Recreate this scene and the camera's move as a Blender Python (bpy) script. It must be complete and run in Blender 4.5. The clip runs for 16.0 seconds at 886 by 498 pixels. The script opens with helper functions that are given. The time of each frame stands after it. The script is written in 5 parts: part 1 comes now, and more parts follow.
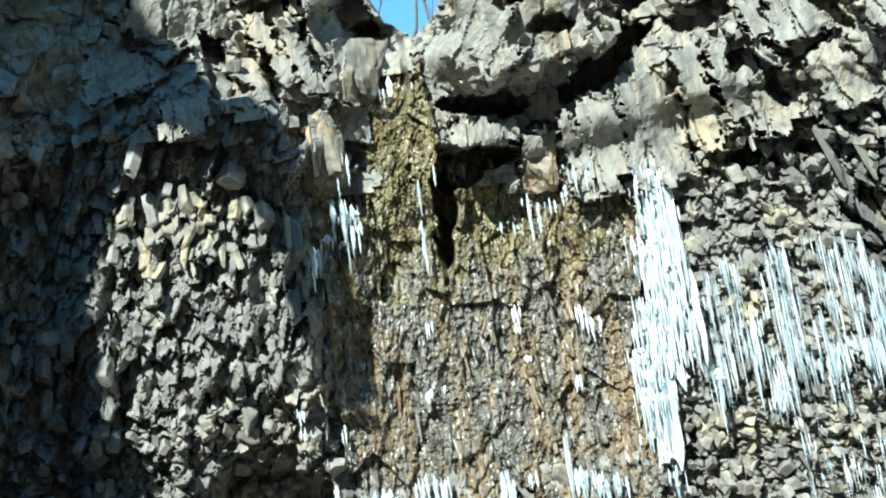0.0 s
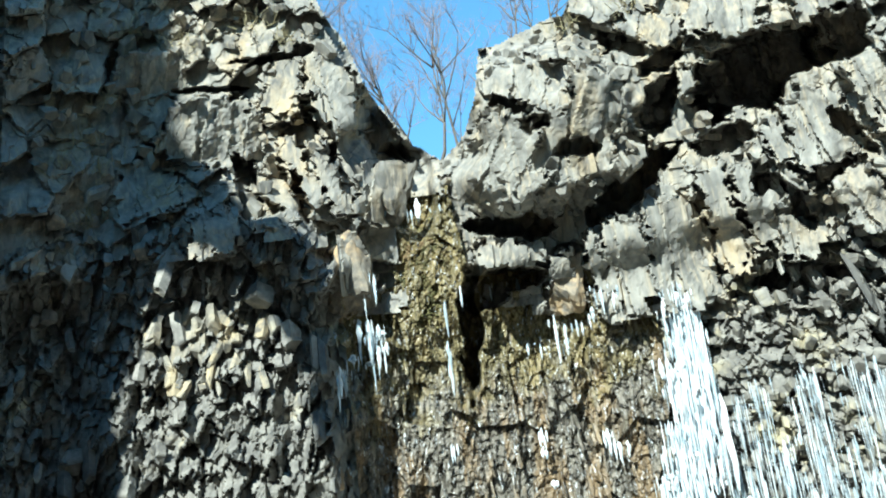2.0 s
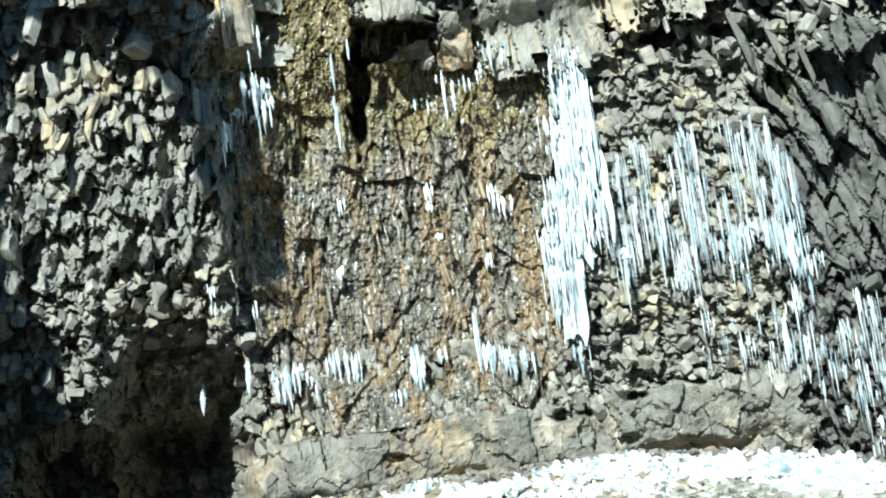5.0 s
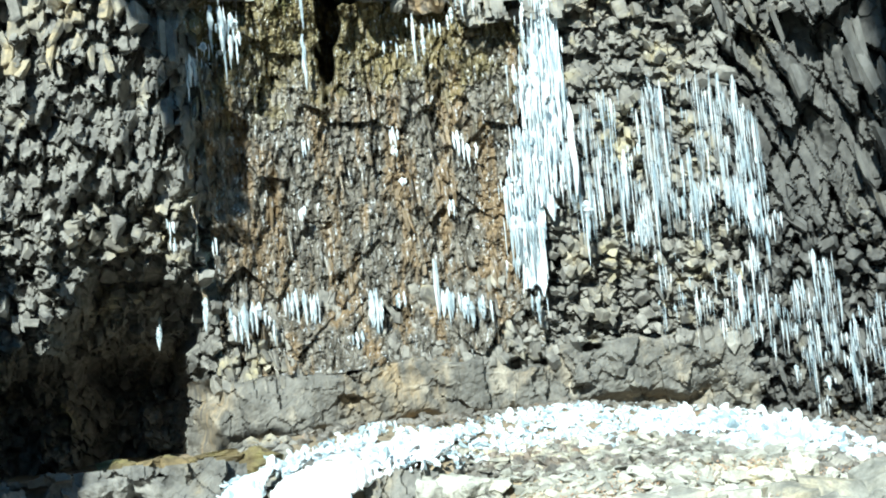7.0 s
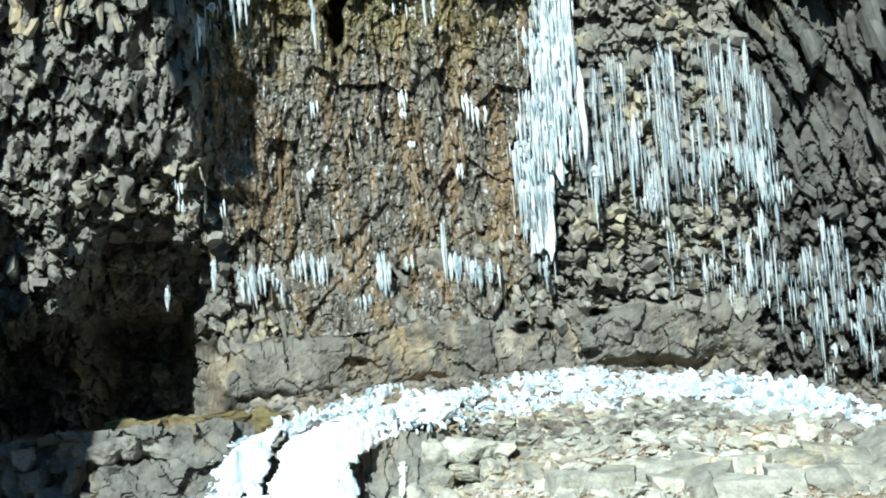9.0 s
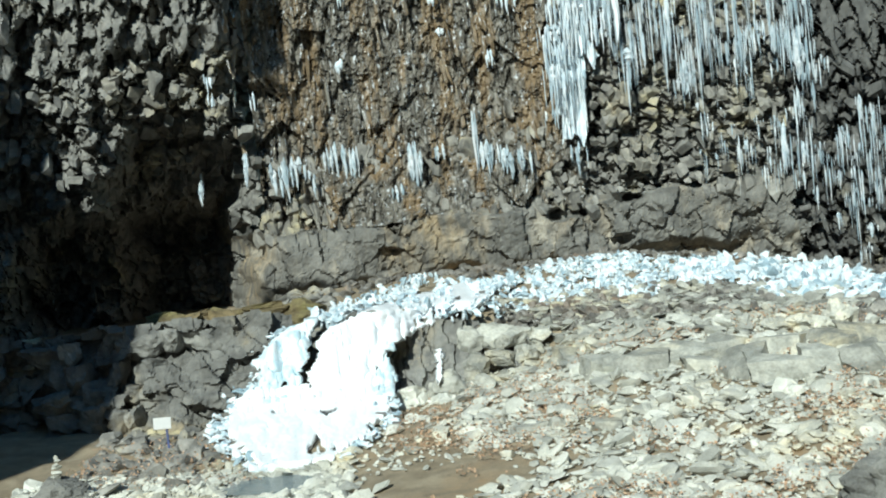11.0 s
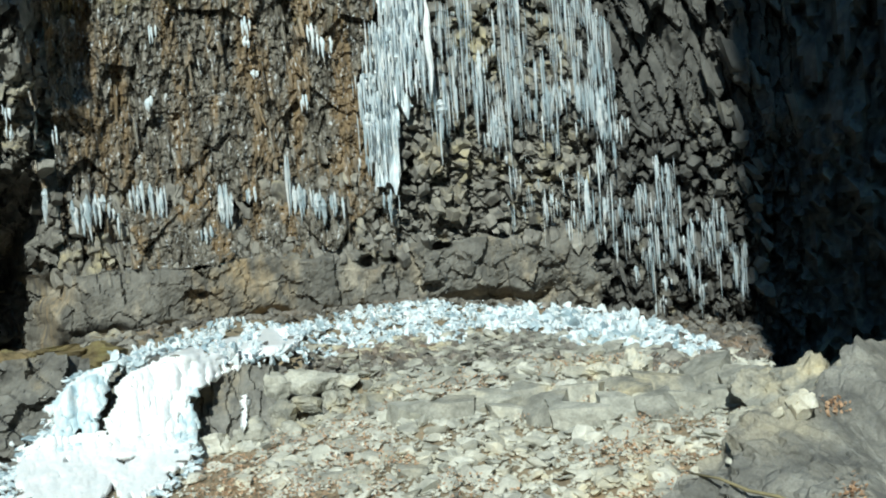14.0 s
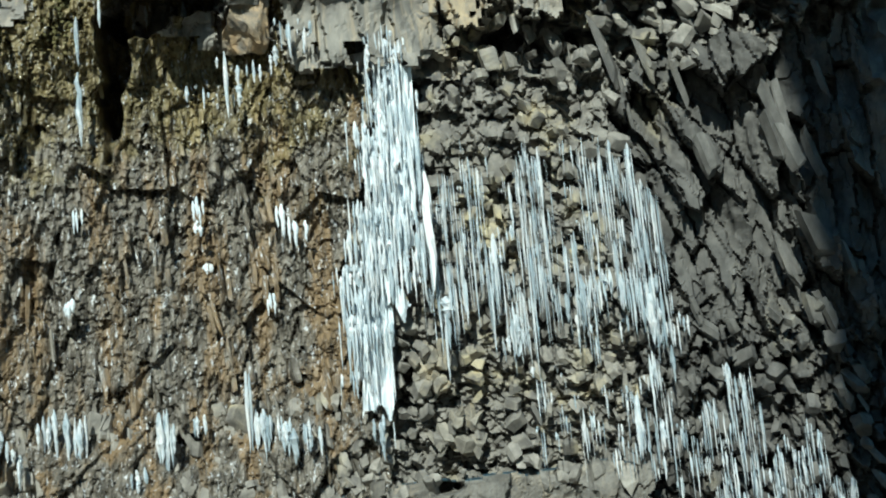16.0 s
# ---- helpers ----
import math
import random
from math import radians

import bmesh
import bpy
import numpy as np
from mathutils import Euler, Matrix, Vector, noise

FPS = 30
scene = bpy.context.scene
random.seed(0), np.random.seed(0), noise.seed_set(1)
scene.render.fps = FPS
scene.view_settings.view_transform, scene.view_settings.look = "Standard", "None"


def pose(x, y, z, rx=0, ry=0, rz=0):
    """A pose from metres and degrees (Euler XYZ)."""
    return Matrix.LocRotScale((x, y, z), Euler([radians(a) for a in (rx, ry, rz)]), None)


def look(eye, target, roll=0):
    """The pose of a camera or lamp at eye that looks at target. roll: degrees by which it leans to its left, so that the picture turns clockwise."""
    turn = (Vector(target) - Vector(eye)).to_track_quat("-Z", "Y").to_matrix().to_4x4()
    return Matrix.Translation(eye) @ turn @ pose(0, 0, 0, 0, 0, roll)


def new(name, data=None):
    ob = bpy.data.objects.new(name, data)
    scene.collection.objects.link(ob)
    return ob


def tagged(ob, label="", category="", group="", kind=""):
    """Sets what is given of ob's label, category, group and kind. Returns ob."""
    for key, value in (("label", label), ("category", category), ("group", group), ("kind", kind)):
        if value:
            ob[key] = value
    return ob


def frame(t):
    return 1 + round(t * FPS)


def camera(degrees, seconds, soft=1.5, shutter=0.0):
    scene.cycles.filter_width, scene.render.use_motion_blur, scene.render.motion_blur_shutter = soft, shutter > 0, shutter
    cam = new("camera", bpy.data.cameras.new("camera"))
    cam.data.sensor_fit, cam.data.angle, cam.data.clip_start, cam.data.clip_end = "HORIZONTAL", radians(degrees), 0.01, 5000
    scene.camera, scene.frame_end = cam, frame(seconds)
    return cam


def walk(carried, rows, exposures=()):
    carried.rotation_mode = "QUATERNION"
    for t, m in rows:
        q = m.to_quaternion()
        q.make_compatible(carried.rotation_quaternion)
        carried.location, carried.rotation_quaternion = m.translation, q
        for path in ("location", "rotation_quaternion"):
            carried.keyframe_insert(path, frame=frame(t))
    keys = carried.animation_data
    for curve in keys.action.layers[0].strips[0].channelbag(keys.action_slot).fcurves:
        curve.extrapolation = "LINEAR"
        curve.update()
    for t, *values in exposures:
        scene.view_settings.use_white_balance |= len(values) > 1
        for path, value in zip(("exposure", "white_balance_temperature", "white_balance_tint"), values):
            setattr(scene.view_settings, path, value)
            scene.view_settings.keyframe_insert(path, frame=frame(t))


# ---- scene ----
# A frozen waterfall in a basalt gorge. The eye stands at (0, 0, 4); the fall's face is about 30 m ahead.
cam = camera(44.1, 16.0, soft=2.0)
EYE, FACE = 4.0, 30.0
ROWS = [
    (0, 0.000, 0.000, 4.000, 104.132, 7.761, 1.947),
    (0.5, 0.000, 0.000, 4.000, 107.058, 8.514, 2.926),
    (1, 0.000, 0.000, 4.000, 109.459, 8.461, 3.316),
    (1.5, 0.000, 0.000, 4.000, 110.555, 7.359, 3.202),
    (2, 0.000, 0.000, 4.000, 110.600, 6.863, 3.137),
    (2.5, 0.000, 0.000, 4.000, 109.298, 7.378, 2.401),
    (3, 0.000, 0.000, 4.000, 107.375, 7.887, -0.126),
    (3.5, 0.000, 0.000, 4.000, 105.579, 7.644, -1.611),
    (4, 0.000, 0.000, 4.000, 103.326, 7.952, -2.342),
    (4.5, 0.000, 0.000, 4.000, 100.623, 8.153, -2.596),
    (5, 0.000, 0.000, 4.000, 97.082, 7.787, -2.759),
    (7.5, 0.000, 0.000, 4.000, 93.955, 5.393, -5.194),
    (8, 0.000, 0.000, 4.000, 94.324, 5.803, -4.479),
    (8.5, 0.000, 0.000, 4.000, 92.678, 4.674, -4.658),
    (9, 0.000, 0.000, 4.000, 92.116, 5.006, -4.607),
    (9.5, 0.000, 0.000, 4.000, 89.644, 5.619, -3.500),
    (10, 0.000, 0.000, 4.000, 87.191, 6.361, -2.857),
    (12.5, 0.000, 0.000, 4.000, 86.240, 6.535, -3.330),
    (13, 0.000, 0.000, 4.000, 86.536, 5.414, -6.531),
    (13.5, 0.000, 0.000, 4.000, 86.322, 5.424, -11.323),
    (14, 0.000, 0.000, 4.000, 87.949, 4.463, -12.777),
    (14.5, 0.000, 0.000, 4.000, 90.567, 3.966, -12.468),
    (15, 1.067, 4.958, 4.282, 93.190, 4.067, -11.922),
    (15.5, 1.518, 6.762, 4.799, 96.602, 4.776, -12.100),
    (16, 1.581, 6.762, 4.933, 97.688, 5.465, -12.421),
]
walk(cam, [(t, pose(x, y, z, rx, ry, rz)) for t, x, y, z, rx, ry, rz in ROWS],
     exposures=((0, 1.08, 5900, -5), (5, 1.06, 5900, -5), (9, 0.56, 5900, -5), (10, 0.36, 5900, -5), (12.5, -0.1, 6150, -5), (13.5, -0.06, 6150, -5), (14.5, -0.1, 6150, -5), (15.2, -0.12, 6150, -5), (16, 0.15, 6150, -5)))

# ---- sky and sun ----
def mix(nt, fac, a, b, how="MIX"):
    m = nt.nodes.new("ShaderNodeMix")
    m.data_type, m.blend_type = "RGBA", how
    for sock, v in ((m.inputs[0], fac), (m.inputs[6], a), (m.inputs[7], b)):
        if isinstance(v, bpy.types.NodeSocket):
            nt.links.new(v, sock)
        else:
            sock.default_value = v if isinstance(v, float) else (*v, 1.0)
    return m.outputs[2]


SUN_AZ, SUN_EL = radians(21.0), radians(37.0)     # behind the eye, a little to its left
TO_SUN = Vector((-math.sin(SUN_AZ) * math.cos(SUN_EL), -math.cos(SUN_AZ) * math.cos(SUN_EL), math.sin(SUN_EL)))
world = bpy.data.worlds.new("world")
scene.world = world
world.use_nodes = True
wn = world.node_tree
sky = wn.nodes.new("ShaderNodeTexSky")
sky.sky_type, sky.sun_disc = "NISHITA", False
sky.sun_elevation, sky.sun_rotation = SUN_EL, math.atan2(TO_SUN.x, TO_SUN.y)
sky.air_density, sky.dust_density, sky.ozone_density = 1.7, 0.0, 3.0
wn.nodes["Background"].inputs["Strength"].default_value = 0.095
wn.links.new(mix(wn, 1.0, sky.outputs[0], (0.73, 1.09, 1.31), "MULTIPLY"), wn.nodes["Background"].inputs["Color"])
sun = new("sun", bpy.data.lights.new("sun", "SUN"))
sun.data.energy, sun.data.angle, sun.data.color = 5.0, radians(0.53), (1.0, 0.96, 0.9)
sun.matrix_world = look(TO_SUN * 80, (0, 0, 0))


# ---- materials ----
def nodes_of(name):
    mat = bpy.data.materials.new(name)
    mat.use_nodes = True
    return mat, mat.node_tree, mat.node_tree.nodes["Principled BSDF"]


def tex(nt, vec, scale, detail=4.0, rough=0.6, stretch=(1, 1, 1)):
    m = nt.nodes.new("ShaderNodeMapping")
    m.inputs["Scale"].default_value = stretch
    nt.links.new(vec, m.inputs["Vector"])
    n = nt.nodes.new("ShaderNodeTexNoise")
    n.inputs["Scale"].default_value, n.inputs["Detail"].default_value, n.inputs["Roughness"].default_value = scale, detail, rough
    nt.links.new(m.outputs[0], n.inputs["Vector"])
    return n.outputs["Fac"]


def ramp(nt, fac, lo, hi):
    r = nt.nodes.new("ShaderNodeMapRange")
    r.inputs["From Min"].default_value, r.inputs["From Max"].default_value = lo, hi
    r.interpolation_type = "SMOOTHSTEP"
    nt.links.new(fac, r.inputs["Value"])
    return r.outputs[0]


def mathn(nt, op, a, b):
    m = nt.nodes.new("ShaderNodeMath")
    m.operation = op
    for sock, v in zip(m.inputs, (a, b)):
        if isinstance(v, bpy.types.NodeSocket):
            nt.links.new(v, sock)
        else:
            sock.default_value = v
    return m.outputs[0]


def piece_random(nt):
    """A number of its own for each piece, whether it is an object or one island of a joined mesh."""
    a = nt.nodes.new("ShaderNodeObjectInfo").outputs["Random"]
    b = nt.nodes.new("ShaderNodeNewGeometry").outputs["Random Per Island"]
    return mathn(nt, "FRACT", mathn(nt, "ADD", a, b), 0.0)


def stone(name, dark, light, stain, stain_from=0.6, rough=(0.75, 0.95), bump=0.35, streak=0.0, streak_col=(0.6, 0.6, 0.56), grain=9.0, second=None, tall=1.0):
    mat, nt, b = nodes_of(name)
    at = nt.nodes.new("ShaderNodeNewGeometry").outputs["Position"]
    big, mid, fine = tex(nt, at, 0.55, 4, 0.6, (1, 1, tall)), tex(nt, at, 2.6, 6, 0.6, (1, 1, tall)), tex(nt, at, grain * 3, 5, 0.7)
    rnd = piece_random(nt)
    col = mix(nt, ramp(nt, mid, 0.3, 0.72), dark, light)
    col = mix(nt, ramp(nt, rnd, 0.0, 1.0), col, mix(nt, 1.0, col, (0.62, 0.62, 0.62), "MULTIPLY"))
    spot = mathn(nt, "MULTIPLY", ramp(nt, big, stain_from - 0.12, stain_from + 0.1), ramp(nt, mid, 0.35, 0.65))
    col = mix(nt, spot, col, stain)
    if second:
        other = tex(nt, at, 1.1, 5, 0.65, (1, 1, tall))
        col = mix(nt, ramp(nt, other, second[1] - 0.07, second[1] + 0.08), col, second[0])
    if streak > 0:
        run = tex(nt, at, 2.2, 5, 0.6, (3.2, 3.2, 0.22))
        col = mix(nt, mathn(nt, "MULTIPLY", ramp(nt, run, 0.5, 0.72), streak), col, streak_col)
    col = mix(nt, 0.55, col, mix(nt, ramp(nt, fine, 0.25, 0.75), (0.35, 0.35, 0.35), (0.75, 0.75, 0.75)), "OVERLAY")
    nt.links.new(col, b.inputs["Base Color"])
    r = nt.nodes.new("ShaderNodeMapRange")
    r.inputs["To Min"].default_value, r.inputs["To Max"].default_value = rough
    nt.links.new(mid, r.inputs["Value"])
    nt.links.new(r.outputs[0], b.inputs["Roughness"])
    bn = nt.nodes.new("ShaderNodeBump")
    bn.inputs["Strength"].default_value, bn.inputs["Distance"].default_value = bump, 0.03
    h = mathn(nt, "ADD", mathn(nt, "MULTIPLY", tex(nt, at, grain, 6, 0.7), 1.0), mathn(nt, "MULTIPLY", fine, 0.35))
    nt.links.new(h, bn.inputs["Height"])
    nt.links.new(bn.outputs[0], b.inputs["Normal"])
    return mat


def plain(name, col, col2=None, rough=0.7, scale=8.0, bump=0.15):
    mat, nt, b = nodes_of(name)
    at = nt.nodes.new("ShaderNodeNewGeometry").outputs["Position"]
    n = tex(nt, at, scale, 5)
    c = mix(nt, ramp(nt, n, 0.3, 0.7), col, col2 or tuple(0.6 * v for v in col))
    rnd = piece_random(nt)
    c = mix(nt, rnd, c, mix(nt, 1.0, c, (0.6, 0.6, 0.6), "MULTIPLY"))
    nt.links.new(c, b.inputs["Base Color"])
    b.inputs["Roughness"].default_value = rough
    bn = nt.nodes.new("ShaderNodeBump")
    bn.inputs["Strength"].default_value, bn.inputs["Distance"].default_value = bump, 0.03
    nt.links.new(n, bn.inputs["Height"])
    nt.links.new(bn.outputs[0], b.inputs["Normal"])
    return mat


def ice_material(name, col, col2, clear, rough, vary=0.0):
    mat, nt, b = nodes_of(name)
    at = nt.nodes.new("ShaderNodeNewGeometry").outputs["Position"]
    n = tex(nt, at, 5.0, 5, 0.65, (1, 1, 0.35))
    c = mix(nt, ramp(nt, n, 0.35, 0.65), col, col2)
    if vary > 0:
        c = mix(nt, mathn(nt, "MULTIPLY", ramp(nt, piece_random(nt), 0.35, 1.0), vary), c, (0.3, 0.4, 0.46))
    nt.links.new(c, b.inputs["Base Color"])
    b.inputs["Roughness"].default_value = rough
    b.inputs["IOR"].default_value = 1.31
    b.inputs["Transmission Weight"].default_value = clear
    bn = nt.nodes.new("ShaderNodeBump")
    bn.inputs["Strength"].default_value, bn.inputs["Distance"].default_value = 0.5, 0.04
    nt.links.new(tex(nt, at, 14.0, 4), bn.inputs["Height"])
    nt.links.new(bn.outputs[0], b.inputs["Normal"])
    return mat


def wet_stone():
    """Wet dark basalt with rust, olive algae above, and pale runs for ice glaze and painted glints."""
    mat, nt, b = nodes_of("wet_basalt")
    at = nt.nodes.new("ShaderNodeNewGeometry").outputs["Position"]
    axes = nt.nodes.new("ShaderNodeSeparateXYZ")
    nt.links.new(at, axes.inputs[0])
    mid, fine = tex(nt, at, 3.4, 6, 0.68, (2.0, 1, 0.3)), tex(nt, at, 34, 4, 0.7, (1, 1, 0.4))
    col = mix(nt, ramp(nt, mid, 0.32, 0.68), (0.038, 0.035, 0.029), (0.275, 0.254, 0.214))
    rnd = piece_random(nt)
    col = mix(nt, mathn(nt, "MULTIPLY", rnd, 0.4), col, (0.1, 0.088, 0.07))
    rust = mathn(nt, "MULTIPLY", ramp(nt, tex(nt, at, 0.75, 5, 0.65, (1.8, 1, 0.3)), 0.465, 0.58), ramp(nt, mid, 0.25, 0.6))
    col = mix(nt, mathn(nt, "MULTIPLY", rust, 0.65), col, (0.25, 0.16, 0.068))
    high = mathn(nt, "ADD", mathn(nt, "MULTIPLY", axes.outputs[2], 0.16), mathn(nt, "MULTIPLY", tex(nt, at, 0.9, 5, 0.65), 1.6))
    col = mix(nt, mathn(nt, "MULTIPLY", ramp(nt, high, 2.4, 2.75), 0.75), col, mix(nt, ramp(nt, mid, 0.35, 0.65), (0.085, 0.07, 0.03), (0.27, 0.222, 0.1)))
    # pale runs: thin ice glaze, with wet glints painted into the colour
    run = tex(nt, at, 3.6, 5, 0.7, (2.6, 2.6, 0.6))
    col = mix(nt, ramp(nt, run, 0.57, 0.66), col, (0.58, 0.61, 0.63))
    col = mix(nt, 0.5, col, mix(nt, ramp(nt, fine, 0.25, 0.75), (0.3, 0.3, 0.3), (0.75, 0.75, 0.75)), "OVERLAY")
    nt.links.new(col, b.inputs["Base Color"])
    r = nt.nodes.new("ShaderNodeMapRange")
    r.inputs["To Min"].default_value, r.inputs["To Max"].default_value = 0.06, 0.36
    nt.links.new(mid, r.inputs["Value"])
    nt.links.new(r.outputs[0], b.inputs["Roughness"])
    bn = nt.nodes.new("ShaderNodeBump")
    bn.inputs["Strength"].default_value, bn.inputs["Distance"].default_value = 0.6, 0.05
    nt.links.new(tex(nt, at, 20.0, 5, 0.7, (1, 1, 0.6)), bn.inputs["Height"])
    nt.links.new(bn.outputs[0], b.inputs["Normal"])
    return mat


DRY = stone("dry_basalt", (0.15, 0.146, 0.134), (0.35, 0.338, 0.303), (0.5, 0.43, 0.26), 0.68, grain=22.0)
WET = wet_stone()
PALE = stone("pale_massive_basalt", (0.16, 0.156, 0.142), (0.34, 0.327, 0.29), (0.42, 0.33, 0.2), 0.6, bump=0.6, streak=0.7, streak_col=(0.44, 0.37, 0.26), grain=24.0, second=((0.12, 0.118, 0.11), 0.63), tall=0.4)
OCHRE = stone("ochre_stained_basalt", (0.18, 0.166, 0.143), (0.34, 0.31, 0.25), (0.42, 0.3, 0.17), 0.5, bump=0.6, streak=0.1, streak_col=(0.55, 0.42, 0.24))
NEAR = stone("rough_dark_boulder", (0.2, 0.197, 0.182), (0.5, 0.488, 0.44), (0.5, 0.44, 0.31), 0.6, bump=1.0, grain=20.0)
GREY = stone("grey_rubble_basalt", (0.17, 0.163, 0.147), (0.37, 0.352, 0.31), (0.5, 0.43, 0.25), 0.63, grain=22.0)
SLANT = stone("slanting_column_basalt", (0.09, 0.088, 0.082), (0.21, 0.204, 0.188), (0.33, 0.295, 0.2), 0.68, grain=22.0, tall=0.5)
BED = stone("solid_grey_bed", (0.15, 0.145, 0.13), (0.29, 0.28, 0.25), (0.36, 0.27, 0.15), 0.6, bump=0.9, streak=0.5, streak_col=(0.13, 0.115, 0.09), grain=7.0, second=((0.33, 0.3, 0.245), 0.6), tall=0.5)
STEP = stone("dark_grey_step_rock", (0.13, 0.127, 0.117), (0.29, 0.283, 0.255), (0.3, 0.24, 0.14), 0.64, bump=0.6, grain=18.0)
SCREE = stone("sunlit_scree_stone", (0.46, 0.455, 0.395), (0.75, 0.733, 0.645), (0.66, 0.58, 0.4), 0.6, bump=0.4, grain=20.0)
EARTH = stone("trodden_earth", (0.22, 0.175, 0.115), (0.37, 0.305, 0.21), (0.3, 0.21, 0.12), 0.58, bump=0.5, grain=16.0)
MOSS = stone("moss_on_rock", (0.075, 0.075, 0.028), (0.2, 0.185, 0.07), (0.17, 0.115, 0.055), 0.52, bump=0.8, grain=18.0)
SLABROCK = stone("jointed_bedrock", (0.29, 0.287, 0.25), (0.54, 0.53, 0.465), (0.55, 0.48, 0.32), 0.58, bump=0.9, grain=6.0)
WETSTONE = stone("dark_wet_stone", (0.13, 0.12, 0.105), (0.27, 0.253, 0.222), (0.24, 0.16, 0.1), 0.6, (0.3, 0.6))
TAN = stone("yellow_tan_basalt", (0.18, 0.17, 0.145), (0.38, 0.355, 0.295), (0.42, 0.345, 0.21), 0.56, grain=20.0)
LITTER = stone("mossy_brown_litter", (0.13, 0.1, 0.05), (0.28, 0.215, 0.11), (0.2, 0.18, 0.07), 0.55, bump=0.9, grain=16.0)
ICE = ice_material("clear_icicle_ice", (0.64, 0.76, 0.83), (0.94, 0.96, 0.97), 0.3, 0.12, 0.7)
COLUMNICE = ice_material("white_column_ice", (0.62, 0.73, 0.8), (0.94, 0.96, 0.97), 0.15, 0.15, 0.65)
WHITEICE = ice_material("thick_white_ice", (0.86, 0.9, 0.93), (0.95, 0.96, 0.97), 0.0, 0.35)
SNOWICE = ice_material("white_ice", (0.62, 0.72, 0.78), (0.84, 0.88, 0.9), 0.0, 0.35)
RUBBLEICE = ice_material("broken_ice", (0.62, 0.74, 0.81), (0.92, 0.95, 0.96), 0.03, 0.25, 0.95)
BLUEICE = ice_material("bluish_clear_ice", (0.52, 0.68, 0.76), (0.88, 0.93, 0.95), 0.05, 0.2)
LEAF = plain("dry_oak_leaf", (0.62, 0.43, 0.28), (0.5, 0.31, 0.19), 0.8)
TWIG = plain("grey_pink_twig", (0.44, 0.33, 0.33), (0.34, 0.26, 0.26), 0.8)
BARK = plain("grey_bark", (0.22, 0.2, 0.18), (0.12, 0.11, 0.1), 0.9)
STRAW = plain("dry_grass", (0.42, 0.36, 0.2), (0.3, 0.26, 0.15), 0.85)
WHITE = plain("white_painted_sheet", (0.85, 0.85, 0.83), (0.8, 0.8, 0.78), 0.5)
POST = plain("blue_painted_post", (0.1, 0.13, 0.3), (0.08, 0.1, 0.2), 0.6)
WATER = ice_material("shallow_pool_water", (0.2, 0.26, 0.28), (0.34, 0.38, 0.38), 0.3, 0.05)


# ---- numbers and meshes ----
rng = np.random.default_rng(7)


def lattice(ix, iy, seed):
    v = np.sin(ix * 127.1 + iy * 311.7 + seed * 74.7) * 43758.5453
    return v - np.floor(v)


def value_noise(x, y, seed=0):
    ix, iy = np.floor(x), np.floor(y)
    fx, fy = x - ix, y - iy
    fx, fy = fx * fx * (3 - 2 * fx), fy * fy * (3 - 2 * fy)
    a, b = lattice(ix, iy, seed), lattice(ix + 1, iy, seed)
    c, d = lattice(ix, iy + 1, seed), lattice(ix + 1, iy + 1, seed)
    return (a * (1 - fx) + b * fx) * (1 - fy) + (c * (1 - fx) + d * fx) * fy - 0.5


def fbm(x, y, seed=0, octaves=4):
    return sum(value_noise(x * 2 ** o, y * 2 ** o, seed + o) / 2 ** o for o in range(octaves))


def cells(x, y, seed=0, slope=0.0, hang=0.0):
    """A random height for the cell that each point lies in, sloping within the cell, and how far the point is from the cell's edge."""
    ix, iy = np.floor(x), np.floor(y)
    best, second, height = np.full_like(x, 9.0), np.full_like(x, 9.0), np.zeros_like(x)
    for dx in (-1, 0, 1):
        for dy in (-1, 0, 1):
            cx, cy = ix + dx, iy + dy
            px, py = cx + lattice(cx, cy, seed), cy + lattice(cx, cy, seed + 5)
            d = np.hypot(px - x, py - y)
            near = d < best
            second = np.where(near, best, np.minimum(second, d))
            lean = (lattice(cx, cy, seed + 13) - 0.5) * (x - px) + (lattice(cx, cy, seed + 17) - 0.5) * (y - py)
            drop = (0.4 + lattice(cx, cy, seed + 21)) * (y - py)
            height = np.where(near, lattice(cx, cy, seed + 9) - 0.5 + slope * lean + hang * drop, height)
            best = np.where(near, d, best)
    return height, second - best


def smooth(a, b, v):
    t = np.clip((v - a) / (b - a), 0, 1)
    return t * t * (3 - 2 * t)


def bump2(X, Z, cx, cz, rx, rz, power=2.0, turn=0.0):
    """1 inside an upright oval of the face, 0 outside, with a soft rim."""
    c, s = math.cos(radians(turn)), math.sin(radians(turn))
    u, v = (X - cx) * c + (Z - cz) * s, -(X - cx) * s + (Z - cz) * c
    r = (np.abs(u / rx) ** power + np.abs(v / rz) ** power) ** (1 / power)
    return 1 - smooth(0.75, 1.1, r)


def mesh_of(verts, faces, mat, shade=False):
    me = bpy.data.meshes.new("mesh")
    me.from_pydata([tuple(v) for v in np.asarray(verts).tolist()], [], [tuple(f) for f in faces])
    me.materials.append(mat)
    if shade:
        me.polygons.foreach_set("use_smooth", [True] * len(me.polygons))
    me.update()
    return me


def grid_mesh(pts, keep, mat, shade=False):
    """A sheet from an array of points in rows and columns, with only the wanted cells."""
    n, m, _ = pts.shape
    i = np.arange(n * m).reshape(n, m)
    quads = np.stack([i[:-1, :-1], i[:-1, 1:], i[1:, 1:], i[1:, :-1]], -1)[keep]
    used = np.unique(quads)
    renum = np.zeros(n * m, int)
    renum[used] = np.arange(len(used))
    return mesh_of(pts.reshape(-1, 3)[used], renum[quads].tolist(), mat, shade)


